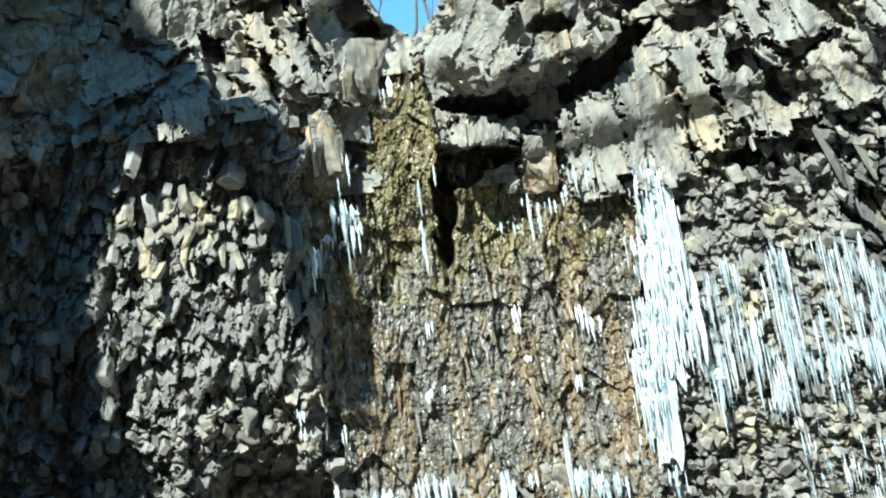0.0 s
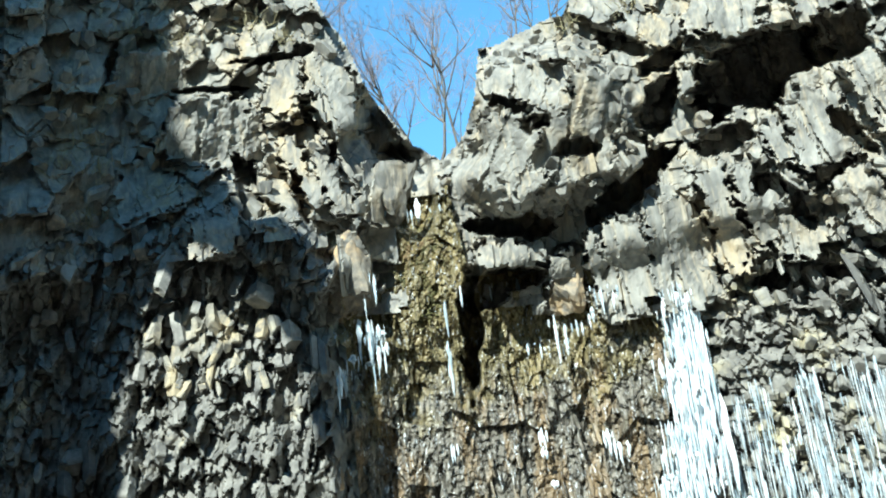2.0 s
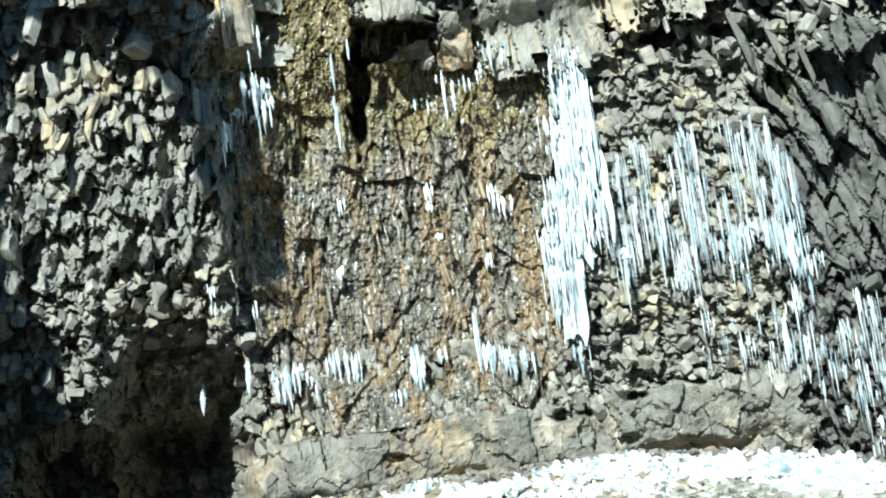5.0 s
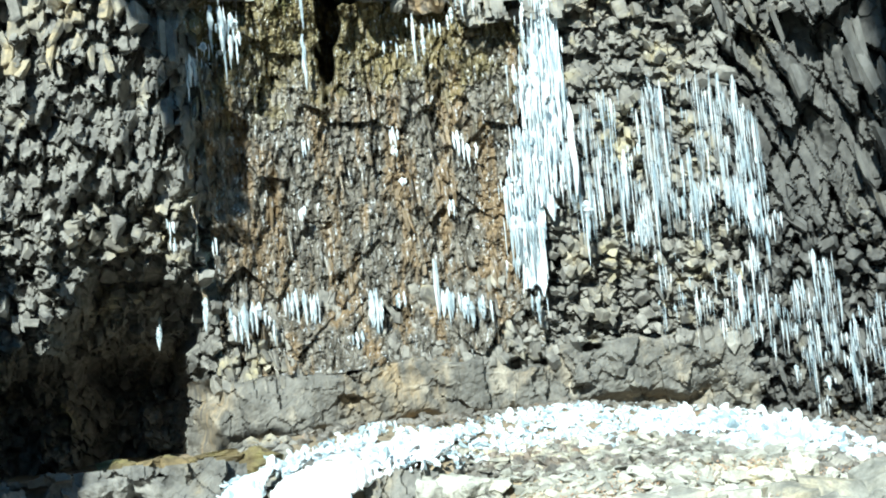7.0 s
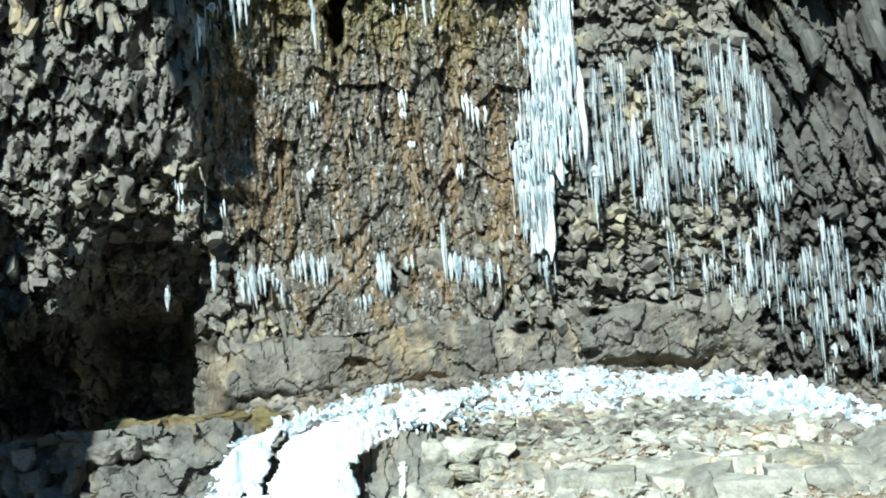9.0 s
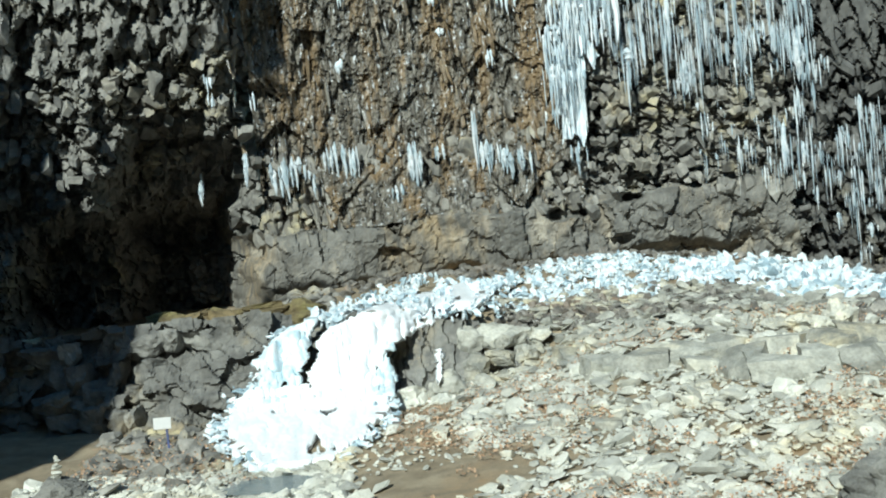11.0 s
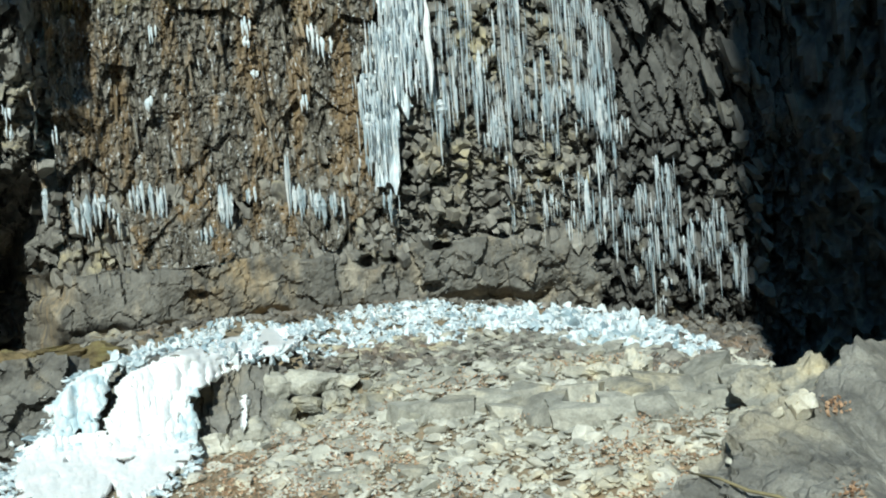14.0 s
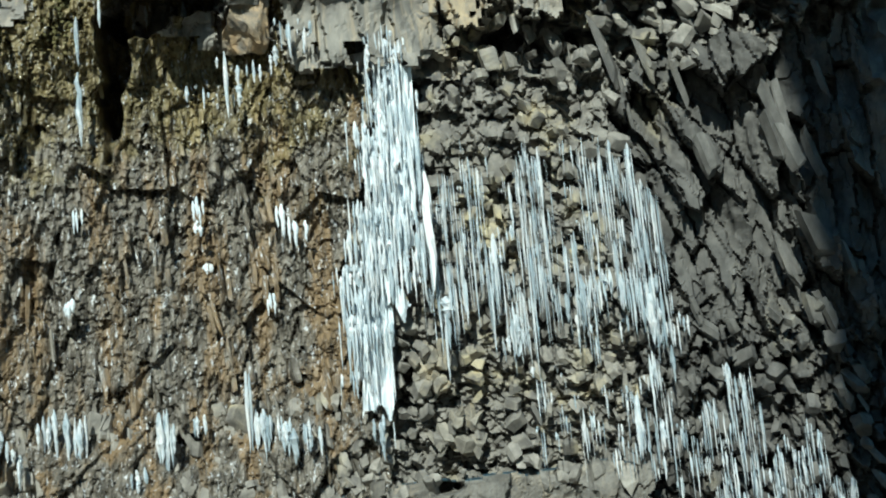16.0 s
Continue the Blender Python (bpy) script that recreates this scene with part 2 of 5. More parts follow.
def part(name, me, parent, label="", at=None):
    ob = new(name, me)
    ob.parent = parent
    if at is not None:
        ob.matrix_basis = at
    if label:
        ob["label"] = label
    return ob


# ---- the shape of the face: how far it lies from the eye's plane, over the upright plane 30 m ahead ----
def place(X, Z, y):
    k = y / FACE
    return np.stack([X * k, np.broadcast_to(y, np.shape(X)) * 1.0, EYE + (Z - EYE) * k], -1)


def depth(X, Z):
    X, Z = np.asarray(X, float), np.asarray(Z, float)
    y = 30.6 + 0 * X
    X, Z = X + 0.45 * fbm(X * 1.1, Z * 1.1, 33, 3), Z + 0.45 * fbm(X * 1.1, Z * 1.1, 37, 3)
    y -= 0.38 * np.clip(X - 9.5, 0, 14)                                                # right wall comes forward
    y -= 0.7 * np.maximum(0, -9.3 - X)                                                 # left wall comes forward
    lobe = bump2(X, Z, -7.0, 11.0, 3.9, 7.6, 3)
    y -= 1.9 * lobe                                                                    # the bulge of columns
    y += 0.5 * np.clip(9.0 - Z, 0, 5.0) * smooth(-3.6, -4.8, X) * (0.12 + 0.88 * smooth(-8.0, -6.2, X))                       # it draws back towards its foot
    y += 1.2 * bump2(X, Z, -5.6, 4.6, 1.7, 1.9, 2)
    y += 2.2 * bump2(X, Z, -6.9, 2.2, 3.4, 1.9, 3)                                     # hollow below it
    y += 0.7 * bump2(X, Z, 0.8, 8.5, 4.2, 5.0)                                         # the hollow wet face
    upper = smooth(13.0, 14.6, Z - 0.12 * np.abs(X - 1))
    y -= 0.75 * upper * smooth(0.6, 2.0, np.abs(X + 1.1))                               # thick upper bed hangs over
    jag = 0.5 * cells(X / 0.55, Z / 0.5, 131)[0] + 0.3 * cells(X / 0.25, Z / 0.22, 137)[0]

    def pocket(deep, cx, cz, rx, rz, turn=0.0):
        """A hollow with a broken, angular rim."""
        c, s = math.cos(radians(turn)), math.sin(radians(turn))
        u, v = ((X - cx) * c + (Z - cz) * s) / rx, (-(X - cx) * s + (Z - cz) * c) / rz
        return deep * (1 - smooth(0.9, 1.05, np.hypot(u, v) + jag * min(0.6, 0.5 / min(rx, rz))))

    y += 2.2 * bump2(X, Z, -1.1, 17.3, 0.9, 1.6)                                       # the stream's notch
    y += 2.4 * smooth(17.2, 18.2, Z) * bump2(X, Z, -0.6, 19.0, 1.9, 2.6)
    y += 2.6 * bump2(X, Z, 0.15, 12.6, 0.33, 2.0, 2, -8)                               # crevice
    y -= 1.5 * bump2(X, Z, 3.1, 18.75, 3.0, 2.75, 3, 12)                               # the big overhanging boulder
    y += pocket(2.2, 1.35, 13.9, 1.2, 0.42, 14)                                        # under the lip
    y += pocket(2.4, 1.8, 15.6, 1.3, 0.36, -2) + pocket(2.6, 5.5, 16.4, 1.7, 0.5, 28)  # the cleft under the boulder
    y += pocket(3.4, 10.0, 19.7, 2.3, 1.15, 28) + pocket(2.4, 12.5, 20.6, 1.2, 0.9, 40) + pocket(1.4, 8.5, 17.4, 0.85, 0.5, 12) + pocket(1.4, 9.45, 15.8, 0.45, 0.55, 30)
    y += pocket(1.6, 6.7, 19.0, 0.5, 1.3, -24) + pocket(1.3, 7.2, 20.6, 0.9, 0.3, 20) + pocket(1.2, 6.0, 21.2, 0.8, 0.35, -20)
    y += pocket(1.0, 3.0, 19.0, 0.5, 0.3, -20) + pocket(1.1, 4.1, 17.9, 0.75, 0.42, 8)
    y += pocket(1.6, -6.0, 18.3, 0.5, 0.9, 20) + pocket(1.2, -4.4, 17.6, 0.2, 1.1, 16) + pocket(1.3, -5.6, 17.2, 0.6, 0.4)
    y += pocket(1.4, -1.9, 19.4, 0.45, 1.3, 28) + pocket(0.9, -5.0, 22.4, 1.3, 0.2, -6) + pocket(0.9, -6.8, 21.6, 1.2, 0.2, -10) + pocket(1.0, -3.5, 19.6, 0.22, 1.2, 24)
    y += pocket(1.2, 10.2, 15.0, 0.22, 0.9, 20) + pocket(1.2, 12.3, 17.0, 0.3, 1.0, 20) + pocket(1.2, 8.6, 13.0, 0.7, 0.25, 5) + pocket(1.1, 11.0, 12.9, 0.6, 0.3, -10)
    y -= 0.5 * bump2(X, Z, 3.5, 2.3, 8.0, 0.9, 4)                                      # solid bed at the foot
    y += 1.0 * bump2(X, Z, 4.8, 2.95, 0.55, 0.22, 2) + 1.0 * bump2(X, Z, 6.6, 2.9, 0.5, 0.2, 2)
    return y


def skyline(X):
    """The height of the rock's edge against the sky."""
    edge = np.interp(X, [-5.0, -3.45, -2.46, -1.85, -0.88, 0.0, 0.76, 1.21, 1.56, 2.74, 4.32, 4.8, 6.0], [30.0, 24.4, 22.2, 20.3, 18.75, 18.0, 18.7, 19.8, 21.5, 22.0, 22.35, 23.2, 30.0])
    return edge + 0.3 * fbm(X * 1.9, X * 0 + 3.3, 4)


WALLS = {}


def face_sheet(name, X0, X1, Z0, Z1, step, relief, mat, label, keep=None, base=depth):
    """One stretch of the cliff's face as a sheet with the relief of its blocks."""
    GX, GZ = np.meshgrid(np.arange(X0, X1 + step, step), np.arange(Z0, Z1 + step, step))
    GD = base(GX, GZ) + 0.5 * fbm(GX / 2.5, GZ / 3.5, 11) + relief(GX, GZ)
    cx, cz = GX[:-1, :-1], GZ[:-1, :-1]
    want = cz < skyline(cx)
    if keep:
        want &= keep(cx, cz)
    WALLS[name] = tagged(new(name, grid_mesh(place(GX, GZ, GD), want, mat)), label, "cliff", kind="structure")


def warp(X, Z, k, seed):
    return k * fbm(X / k / 2, Z / k / 2, seed, 3), k * fbm(X / k / 2, Z / k / 2, seed + 4, 3)


def blocks_relief(X, Z, k=1.0, tall=1.0):
    """Hanging broken column ends: each leans out towards its lower end and is cut off above a gap."""
    a, b = warp(X, Z, 0.2 * k, 3)
    h, e = cells((X + a) / (0.62 * k), (Z + b) / (0.95 * k * tall), 2, 1.3, 0.6)
    h2, e2 = cells((X + b) / (0.3 * k), (Z + a) / (0.4 * k * tall), 6, 1.3, 0.6)
    return 0.4 + k * (0.8 * h + 0.5 * h2 + 0.14 * (e < 0.05) + 0.05 * (e2 < 0.06)) + 0.03 * fbm(X * 6, Z * 5, 16)


def ribs_relief(X, Z):
    """Thin upright ribs, wet and close together."""
    lean = X - 0.1 * Z + 0.15 * fbm(X, Z / 2, 14)
    h, e = cells(lean / 0.26, Z / 1.0, 42, 1.2, 0.5)
    h2, e2 = cells(lean / 0.13, Z / 0.4, 46, 1.4, 0.6)
    h3, e3 = cells(lean / 1.1, Z / 1.7, 49, 1.2, 0.4)
    h4, e4 = cells(lean / 0.075, Z / 0.16, 44, 1.3, 0.6)
    return 0.15 * h + 0.1 * h2 + 0.06 * h4 + 0.3 * h3 + 0.04 * (e < 0.07) + 0.12 * fbm(X * 2, Z, 15) + 0.03 * fbm(X * 9, Z * 6, 19)


def bed_relief(X, Z):
    """A solid bed with a few joints and flat broken faces."""
    a, b = warp(X, Z, 0.12, 53)
    h, e = cells((X + a) / 1.0, (Z + b) / 2.6, 52, 0.8)
    h2, e2 = cells((X + b) / 0.55, (Z + a) / 0.5, 56, 0.6)
    h3, e3 = cells(X / 0.2, Z / 0.16, 59, 0.9)
    broken = smooth(0.1, 0.35, fbm(X * 0.7, Z * 0.9, 58))
    return -0.1 + 0.45 * h + (0.14 + 0.35 * broken) * h2 + 0.07 * h3 * (0.4 + broken) + 0.05 * fbm(X * 5, Z * 5, 57)


FACETS = []


def facet(cx, cz, wide, high, turn, out, lean_x=0.0, lean_z=0.0):
    """A large flat face of the upper beds: place, size, turn in the face, how far it stands out and leans."""
    FACETS.append((cx, cz, wide / 2, high / 2, radians(turn), out, lean_x, lean_z))


def crag_relief(X, Z):
    """Massive beds: large flat faces at many angles, with chipped edges and a few flutes."""
    a, b = warp(X, Z, 0.22, 63)
    h, e = cells((X + a) / 1.5, (Z + b) / 1.7, 62, 1.5, 0.5)
    h2, e2 = cells((X + b) / 0.6, (Z + a) / 0.8, 66, 1.3, 0.5)
    h3, e3 = cells((X + a) / 0.24, (Z + b) / 0.26, 69, 1.2, 0.4)
    rough = smooth(0.0, 0.2, fbm(X * 0.5, Z * 0.5, 61))
    out = 0.1 + 0.75 * h + (0.1 + 0.3 * rough) * h2 + (0.02 + 0.08 * rough) * h3 + 0.1 * (e < 0.04)
    c, d = warp(X, Z, 0.1, 67)
    for cx, cz, hw, hh, t, p, lx, lz in FACETS:
        u = (X + c - cx) * math.cos(t) + (Z + d - cz) * math.sin(t)
        v = -(X + c - cx) * math.sin(t) + (Z + d - cz) * math.cos(t)
        inside = (np.abs(u) < hw * (1 - 0.14 * v / hh) + 0.25 * h3) & (np.abs(v) < hh + 0.3 * h3)
        u, v, k = u[inside], v[inside], h2[inside]
        chips = 0.25 * k * smooth(-0.3, 0.0, np.maximum(np.abs(u) - hw, np.abs(v) - hh))
        flute = 0.13 * cells(u / 0.45, v / 5.0, 68, 1.5)[0] + 0.03 * cells(u / 0.2, v / 1.6, 70, 1.2)[0]
        out[inside] = -0.6 * p + 1.6 * (lx * u + lz * v) + chips + flute
    return out + 0.012 * fbm(X * 9, Z * 5, 65)


# left of the notch
facet(-6.9, 20.0, 3.2, 2.2, -12, 0.9, 0.25, -0.25)
facet(-4.6, 21.6, 1.3, 2.6, -20, 0.3, -0.2, 0.1)
facet(-3.1, 21.2, 1.5, 3.8, 12, 0.4, 0.25, 0.1)
facet(-4.3, 18.2, 0.8, 2.6, 24, 0.6, -0.2, 0.0)
facet(-3.4, 17.8, 0.6, 2.4, 20, 0.5, 0.3, 0.0)
facet(-1.9, 17.2, 1.5, 2.0, -8, 1.1, 0.2, 0.15)
facet(-5.4, 15.9, 1.4, 1.6, -10, 0.8, 0.2, 0.2)
facet(-7.0, 16.6, 1.6, 1.4, 10, 0.6, 0.1, 0.2)
facet(-9.0, 18.4, 1.8, 2.0, 10, 0.5, 0.1, 0.2)
facet(-8.8, 22.4, 2.4, 1.6, -6, 0.3, 0.1, -0.2)
facet(-3.0, 15.1, 1.15, 1.9, 3, 0.9, 0.1, 0.05)
# right of the notch
facet(1.9, 17.6, 2.6, 3.2, -34, 0.5, -0.25, -0.2)
facet(4.4, 18.6, 2.2, 3.6, -20, 0.4, 0.25, -0.1)
facet(3.0, 20.4, 2.6, 1.6, -20, 0.0, 0.0, 0.3)
facet(1.6, 14.75, 2.2, 0.85, -6, 0.9, 0.05, 0.2)
facet(4.15, 13.7, 0.7, 2.8, 3, 0.8, 0.1, 0.05)
facet(3.05, 13.7, 0.9, 1.9, 3, 0.8, 0.1, 0.05)
facet(5.0, 13.9, 1.5, 3.1, 3, 0.9, -0.12, 0.05)
facet(6.5, 14.2, 1.7, 3.5, 5, 0.8, 0.16, 0.05)
facet(7.9, 15.0, 0.95, 3.4, 4, 0.8, -0.1, 0.05)
facet(8.85, 15.2, 0.75, 2.6, 8, 0.7, 0.25, 0.05)
facet(10.0, 17.2, 0.8, 1.5, 14, 0.7, 0.1, 0.1)
facet(9.9, 15.8, 1.0, 1.1, 28, 0.6, -0.1, 0.2)
facet(10.2, 14.1, 1.5, 1.3, -6, 0.8, 0.1, 0.1)
facet(11.4, 17.5, 2.0, 2.5, 14, 0.9, 0.1, 0.05)
facet(12.2, 15.0, 1.5, 2.2, 24, 0.7, 0.2, 0.1)
facet(13.4, 18.6, 1.4, 4.6, 18, 0.6, 0.3, 0.0)
facet(12.6, 21.6, 2.2, 2.6, 10, 0.7, 0.1, 0.0)
facet(7.1, 21.6, 2.0, 1.2, -24, 0.7, 0.0, 0.2)
facet(9.3, 21.7, 2.3, 1.6, -16, 1.0, 0.0, 0.1)
facet(7.9, 19.6, 1.0, 1.2, -8, 0.5, 0.1, 0.1)
facet(15.2, 16.4, 1.2, 4.8, 20, 0.6, 0.2, 0.0)


LEANING = 0.2


def slant_relief(X, Z):
    """Long columns that slant down to the right, broken in steps."""
    a, b = warp(X, Z, 0.12, 73)
    u, v = X + np.clip(0.42 - 0.07 * (X - 11), 0.05, 0.42) * (Z - 8) + a, Z + b
    h, e = cells(u / 0.55, v / 2.3, 72, 1.3, 0.5)
    h2, e2 = cells(u / 0.3, v / 1.0, 76, 1.0, 0.35)
    h3, e3 = cells(u / 1.5, v / 3.6, 79, 1.3, 0.3)
    low = smooth(7.0, 5.6, Z + 0.15 * (X - 12) + 0.8 * fbm(X, Z, 78))
    long = 0.35 + 0.6 * h + 0.17 * h2 + 0.6 * h3 + 0.25 * (e < 0.06) + 0.02 * fbm(X * 6, Z * 4, 74)
    return long * (1 - low) + low * 0.9 * blocks_relief(X, Z, 0.7, 1.15)


def at_foot(x, z):
    return (z < 3.05 + 0.25 * fbm(x, x * 0, 77)) & (x > -4.35 + 0.5 * fbm(z * 2, z * 0, 76)) & (x < 11.6 + 1.2 * fbm(z * 1.5, z * 0, 75))


def lobe_relief(X, Z):
    """Upright column ends above, smaller broken ones towards the foot."""
    k = smooth(8.4, 7.4, Z + 0.6 * fbm(X, Z, 18))
    skew = X - 0.12 * (Z - 10)
    return (1 - k) * 0.95 * blocks_relief(skew, Z, 0.82, 1.7) + k * 0.95 * blocks_relief(X, Z, 0.76)


def rubble_relief(X, Z):
    """Broken blocks, flatter and smaller towards the foot."""
    k = smooth(6.2, 5.0, Z + 0.8 * fbm(X, Z, 17))
    return (1 - k) * 0.68 * blocks_relief(X, Z, 0.75) + k * 0.62 * blocks_relief(X + 0.3 * Z, Z, 0.6, 0.62)


def column_top(x):
    return 11.9 + 0.5 * (x - 12) * (x < 14.5) + 0.5 * 2.5 * (x >= 14.5) + 1.2 * fbm(x * 1.3, x * 0, 99, 3)


def in_channel(x, z, more=0.0):
    """The mossy channel below the notch, through which the stream comes down."""
    return (np.abs(x + 0.85 + 0.25 * (z - 15.5) * 0.3) < 0.72 + more + 0.3 * fbm(z * 1.2, z * 0, 27)) & (z < 16.9 + more)


face_sheet("wall_left", -13.5, -3.4, 1.0, 17.0, 0.05, lobe_relief, DRY, "bulging left cliff of dark grey basalt column ends", lambda x, z: (x < -4.2) | ~at_foot(x, z))
face_sheet("wall_far_left", -24, -13.45, -3, 29, 0.2, blocks_relief, DRY, "shaded dark basalt cliff at the gorge's side")
face_sheet("wall_center", -3.4, 5.42, 1.5, 17.3, 0.04, ribs_relief, WET, "wet brown ribbed basalt face behind the frozen fall", lambda x, z: ~at_foot(x, z) & ((z < 14.2) | in_channel(x, z, 0.25)))
face_sheet("wall_right", 5.4, 11.2, 1.5, 14.2, 0.045, rubble_relief, GREY, "grey broken basalt face behind the icicles", lambda x, z: ~at_foot(x, z))
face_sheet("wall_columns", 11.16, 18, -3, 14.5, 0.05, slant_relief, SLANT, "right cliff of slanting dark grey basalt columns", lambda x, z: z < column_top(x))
face_sheet("wall_ledge", 11.16, 18, 10.4, 14.6, 0.05, lambda x, z: blocks_relief(x, z, 0.85), GREY, "grey broken basalt above the slanting columns", lambda x, z: z > column_top(x) - 0.3)
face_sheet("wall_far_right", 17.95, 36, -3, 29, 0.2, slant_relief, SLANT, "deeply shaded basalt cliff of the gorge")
face_sheet("wall_foot", -5.1, 12.6, -1.0, 3.4, 0.05, bed_relief, BED, "solid grey rock bed at the foot of the fall", at_foot)
face_sheet("wall_upper", -13.5, 18, 12.0, 29, 0.055, crag_relief, PALE, "massive pale grey basalt beds at the cliff top",
           lambda x, z: ~in_channel(x, z) & (z > 13.3 + 1.1 * cells(x / 0.7, z / 3, 93)[0] - 0.85 * smooth(3.5, 4.2, x) * smooth(9.0, 7.8, x) + 2.9 * (x < -3.4)) & ((x < 11.2) | (z >= 14.2 + 0.6 * fbm(x, z, 94))))


def block_wall(X, Z):
    """A face of squarish blocks, some standing out."""
    a, b = warp(X, Z, 0.12, 84)
    h, e = cells((X + a) / 0.8, (Z + b) / 0.7, 85, 0.5)
    h2, e2 = cells((X + b) / 0.4, (Z + a) / 0.36, 88, 0.7)
    return 0.7 * h + 0.1 * h2 + 0.04 * fbm(X * 6, Z * 6, 89) - 0.1


def step_depth(X, Z):
    return 21.9 + 0.32 * (np.asarray(Z, float) - 1.2) - 0.15 * bump2(X, Z, -6, -1.6, 2.5, 0.6)


def column_wall(X, Z):
    """Short upright columns side by side."""
    a, b = warp(X, Z, 0.1, 86)
    h, e = cells((X + a) / 0.75, (Z + b) / 3.0, 87, 0.8)
    h2, e2 = cells((X + b) / 0.42, (Z + a) / 0.7, 90, 0.5)
    return 0.45 * h + 0.16 * h2 + 0.03 * fbm(X * 6, Z * 6, 89)


face_sheet("rock_step_left", -14, -3.0, -2.3, 1.25, 0.05, block_wall, STEP, "blocky grey rock step beside the frozen cascade",
           lambda x, z: z < 1.0 + 0.3 * fbm(x, x * 0, 81), step_depth)
face_sheet("rock_step_right", -3.1, 3.4, -2.0, 0.4, 0.04, column_wall, STEP, "grey rock step of short columns under the frozen cascade",
           lambda x, z: z < 0.3 + 0.25 * fbm(x, x * 0, 83) - 0.5 * smooth(0.6, 3.0, x), lambda X, Z: 21.75 + 0.32 * np.asarray(Z, float))

# ---- basalt pieces ----
def prism(sides, seed, taper=0.95, tilt=0.4):
    """A broken piece of a basalt column, one unit across and long, its broken end at +z."""
    r = np.random.default_rng(seed)
    a = (np.arange(sides) + r.uniform(-0.33, 0.33, sides)) * 2 * math.pi / sides
    rad = r.uniform(0.38, 0.64, sides)
    ring = np.stack([np.cos(a) * rad, np.sin(a) * rad], -1)
    sl, sl2 = r.uniform(-tilt, tilt, 2), r.uniform(-0.5, 0.5, 2)
    rows = []
    for zz, k, bend, back in ((-0.5, 0.9, 0, 0.6), (-0.15, 1.0, 0.1, 0.2), (0.2, 1.0, 0.5, 0), (0.44, taper, 1, 0), (0.5, taper * 0.84, 1, 0)):
        rows.append(np.column_stack([ring * k * r.uniform(0.9, 1.1, (sides, 1)), zz + bend * (ring @ sl) + back * (ring @ sl2)]))
    v = np.concatenate(rows)
    f = [(j * sides + i, j * sides + (i + 1) % sides, (j + 1) * sides + (i + 1) % sides, (j + 1) * sides + i) for j in range(4) for i in range(sides)]
    f.append(tuple(4 * sides + i for i in range(sides)))
    return v, f


def roughen(v, f, seed, cuts=1, amount=0.025):
    """The same piece with an uneven, chipped skin."""
    bm = bmesh.new()
    vs = [bm.verts.new(p) for p in v]
    for q in f:
        bm.faces.new([vs[i] for i in q])
    bmesh.ops.triangulate(bm, faces=[q for q in bm.faces if len(q.verts) > 4])
    bmesh.ops.subdivide_edges(bm, edges=bm.edges[:], cuts=cuts, use_grid_fill=True)
    bm.verts.index_update()
    w = np.array([p.co for p in bm.verts])
    g = [tuple(p.index for p in q.verts) for q in bm.faces]
    bm.free()
    w = w + amount * np.array([noise.noise_vector(Vector(p) * 3.0 + Vector((seed, 0, 0))) for p in w])
    return w + amount * 0.6 * np.array([noise.noise_vector(Vector(p) * 8.0 + Vector((0, seed, 0))) for p in w]), g


PRISMS = [roughen(*prism(4 + i % 3, 100 + i), 100 + i) for i in range(20)]


def box_rock(seed, cuts=9, rough=0.09, dent=0.15):
    """A squarish block of unit size with chipped edges and uneven faces."""
    bm = bmesh.new()
    bmesh.ops.create_cube(bm, size=1.0)
    bmesh.ops.subdivide_edges(bm, edges=bm.edges[:], cuts=13, use_grid_fill=True)
    v = np.array([p.co for p in bm.verts])
    f = [tuple(p.index for p in q.verts) for q in bm.faces]
    bm.free()
    r = np.random.default_rng(seed)
    shear = np.eye(3) + r.uniform(-0.18, 0.18, (3, 3))
    v = v @ shear
    for _ in range(cuts):
        n = r.choice([-1, 1], 3) * r.uniform(0.15, 1, 3)
        n /= np.linalg.norm(n)
        over = np.maximum(0, v @ n - r.uniform(0.36, 0.56))
        v = v - over[:, None] * n
    v += rough * np.array([noise.noise_vector(Vector(p) * 2.6 + Vector((seed, 0, 0))) for p in v])
    v += dent * np.array([max(0.0, noise.noise(Vector(p) * 4.0 + Vector((seed, 9, 0)))) for p in v])[:, None] * -v
    v += rough * 0.45 * np.array([noise.noise_vector(Vector(p) * 8.0 + Vector((seed, 4, 0))) for p in v])
    return v, f


BLOCKS = [box_rock(300 + i) for i in range(16)]
SLABS = [box_rock(340 + i, 7, 0.03, 0.03) for i in range(10)]


def boulder_shape(seed, cuts=9, level=3, rough=0.05, deep=0.3):
    """A stone of unit size: a ball cut flat by random planes, with a little roughness."""
    bm = bmesh.new()
    bmesh.ops.create_icosphere(bm, subdivisions=level, radius=0.62)
    v = np.array([p.co for p in bm.verts])
    f = [tuple(p.index for p in q.verts) for q in bm.faces]
    bm.free()
    r = np.random.default_rng(seed)
    for _ in range(cuts):
        n = r.normal(size=3)
        n /= np.linalg.norm(n)
        over = np.maximum(0, v @ n - r.uniform(deep, 0.44))
        v = v - over[:, None] * n
    v += rough * np.array([noise.noise_vector(Vector(p) * 3.1 + Vector((seed, 0, 0))) for p in v])
    return v, f


STONES = [boulder_shape(40 + i, 16, 2, 0.025, 0.2) for i in range(16)]


PEBBLES = [boulder_shape(640 + i, 5, 1, 0.03, 0.3) for i in range(12)]

ALLSTONES = STONES + PEBBLES


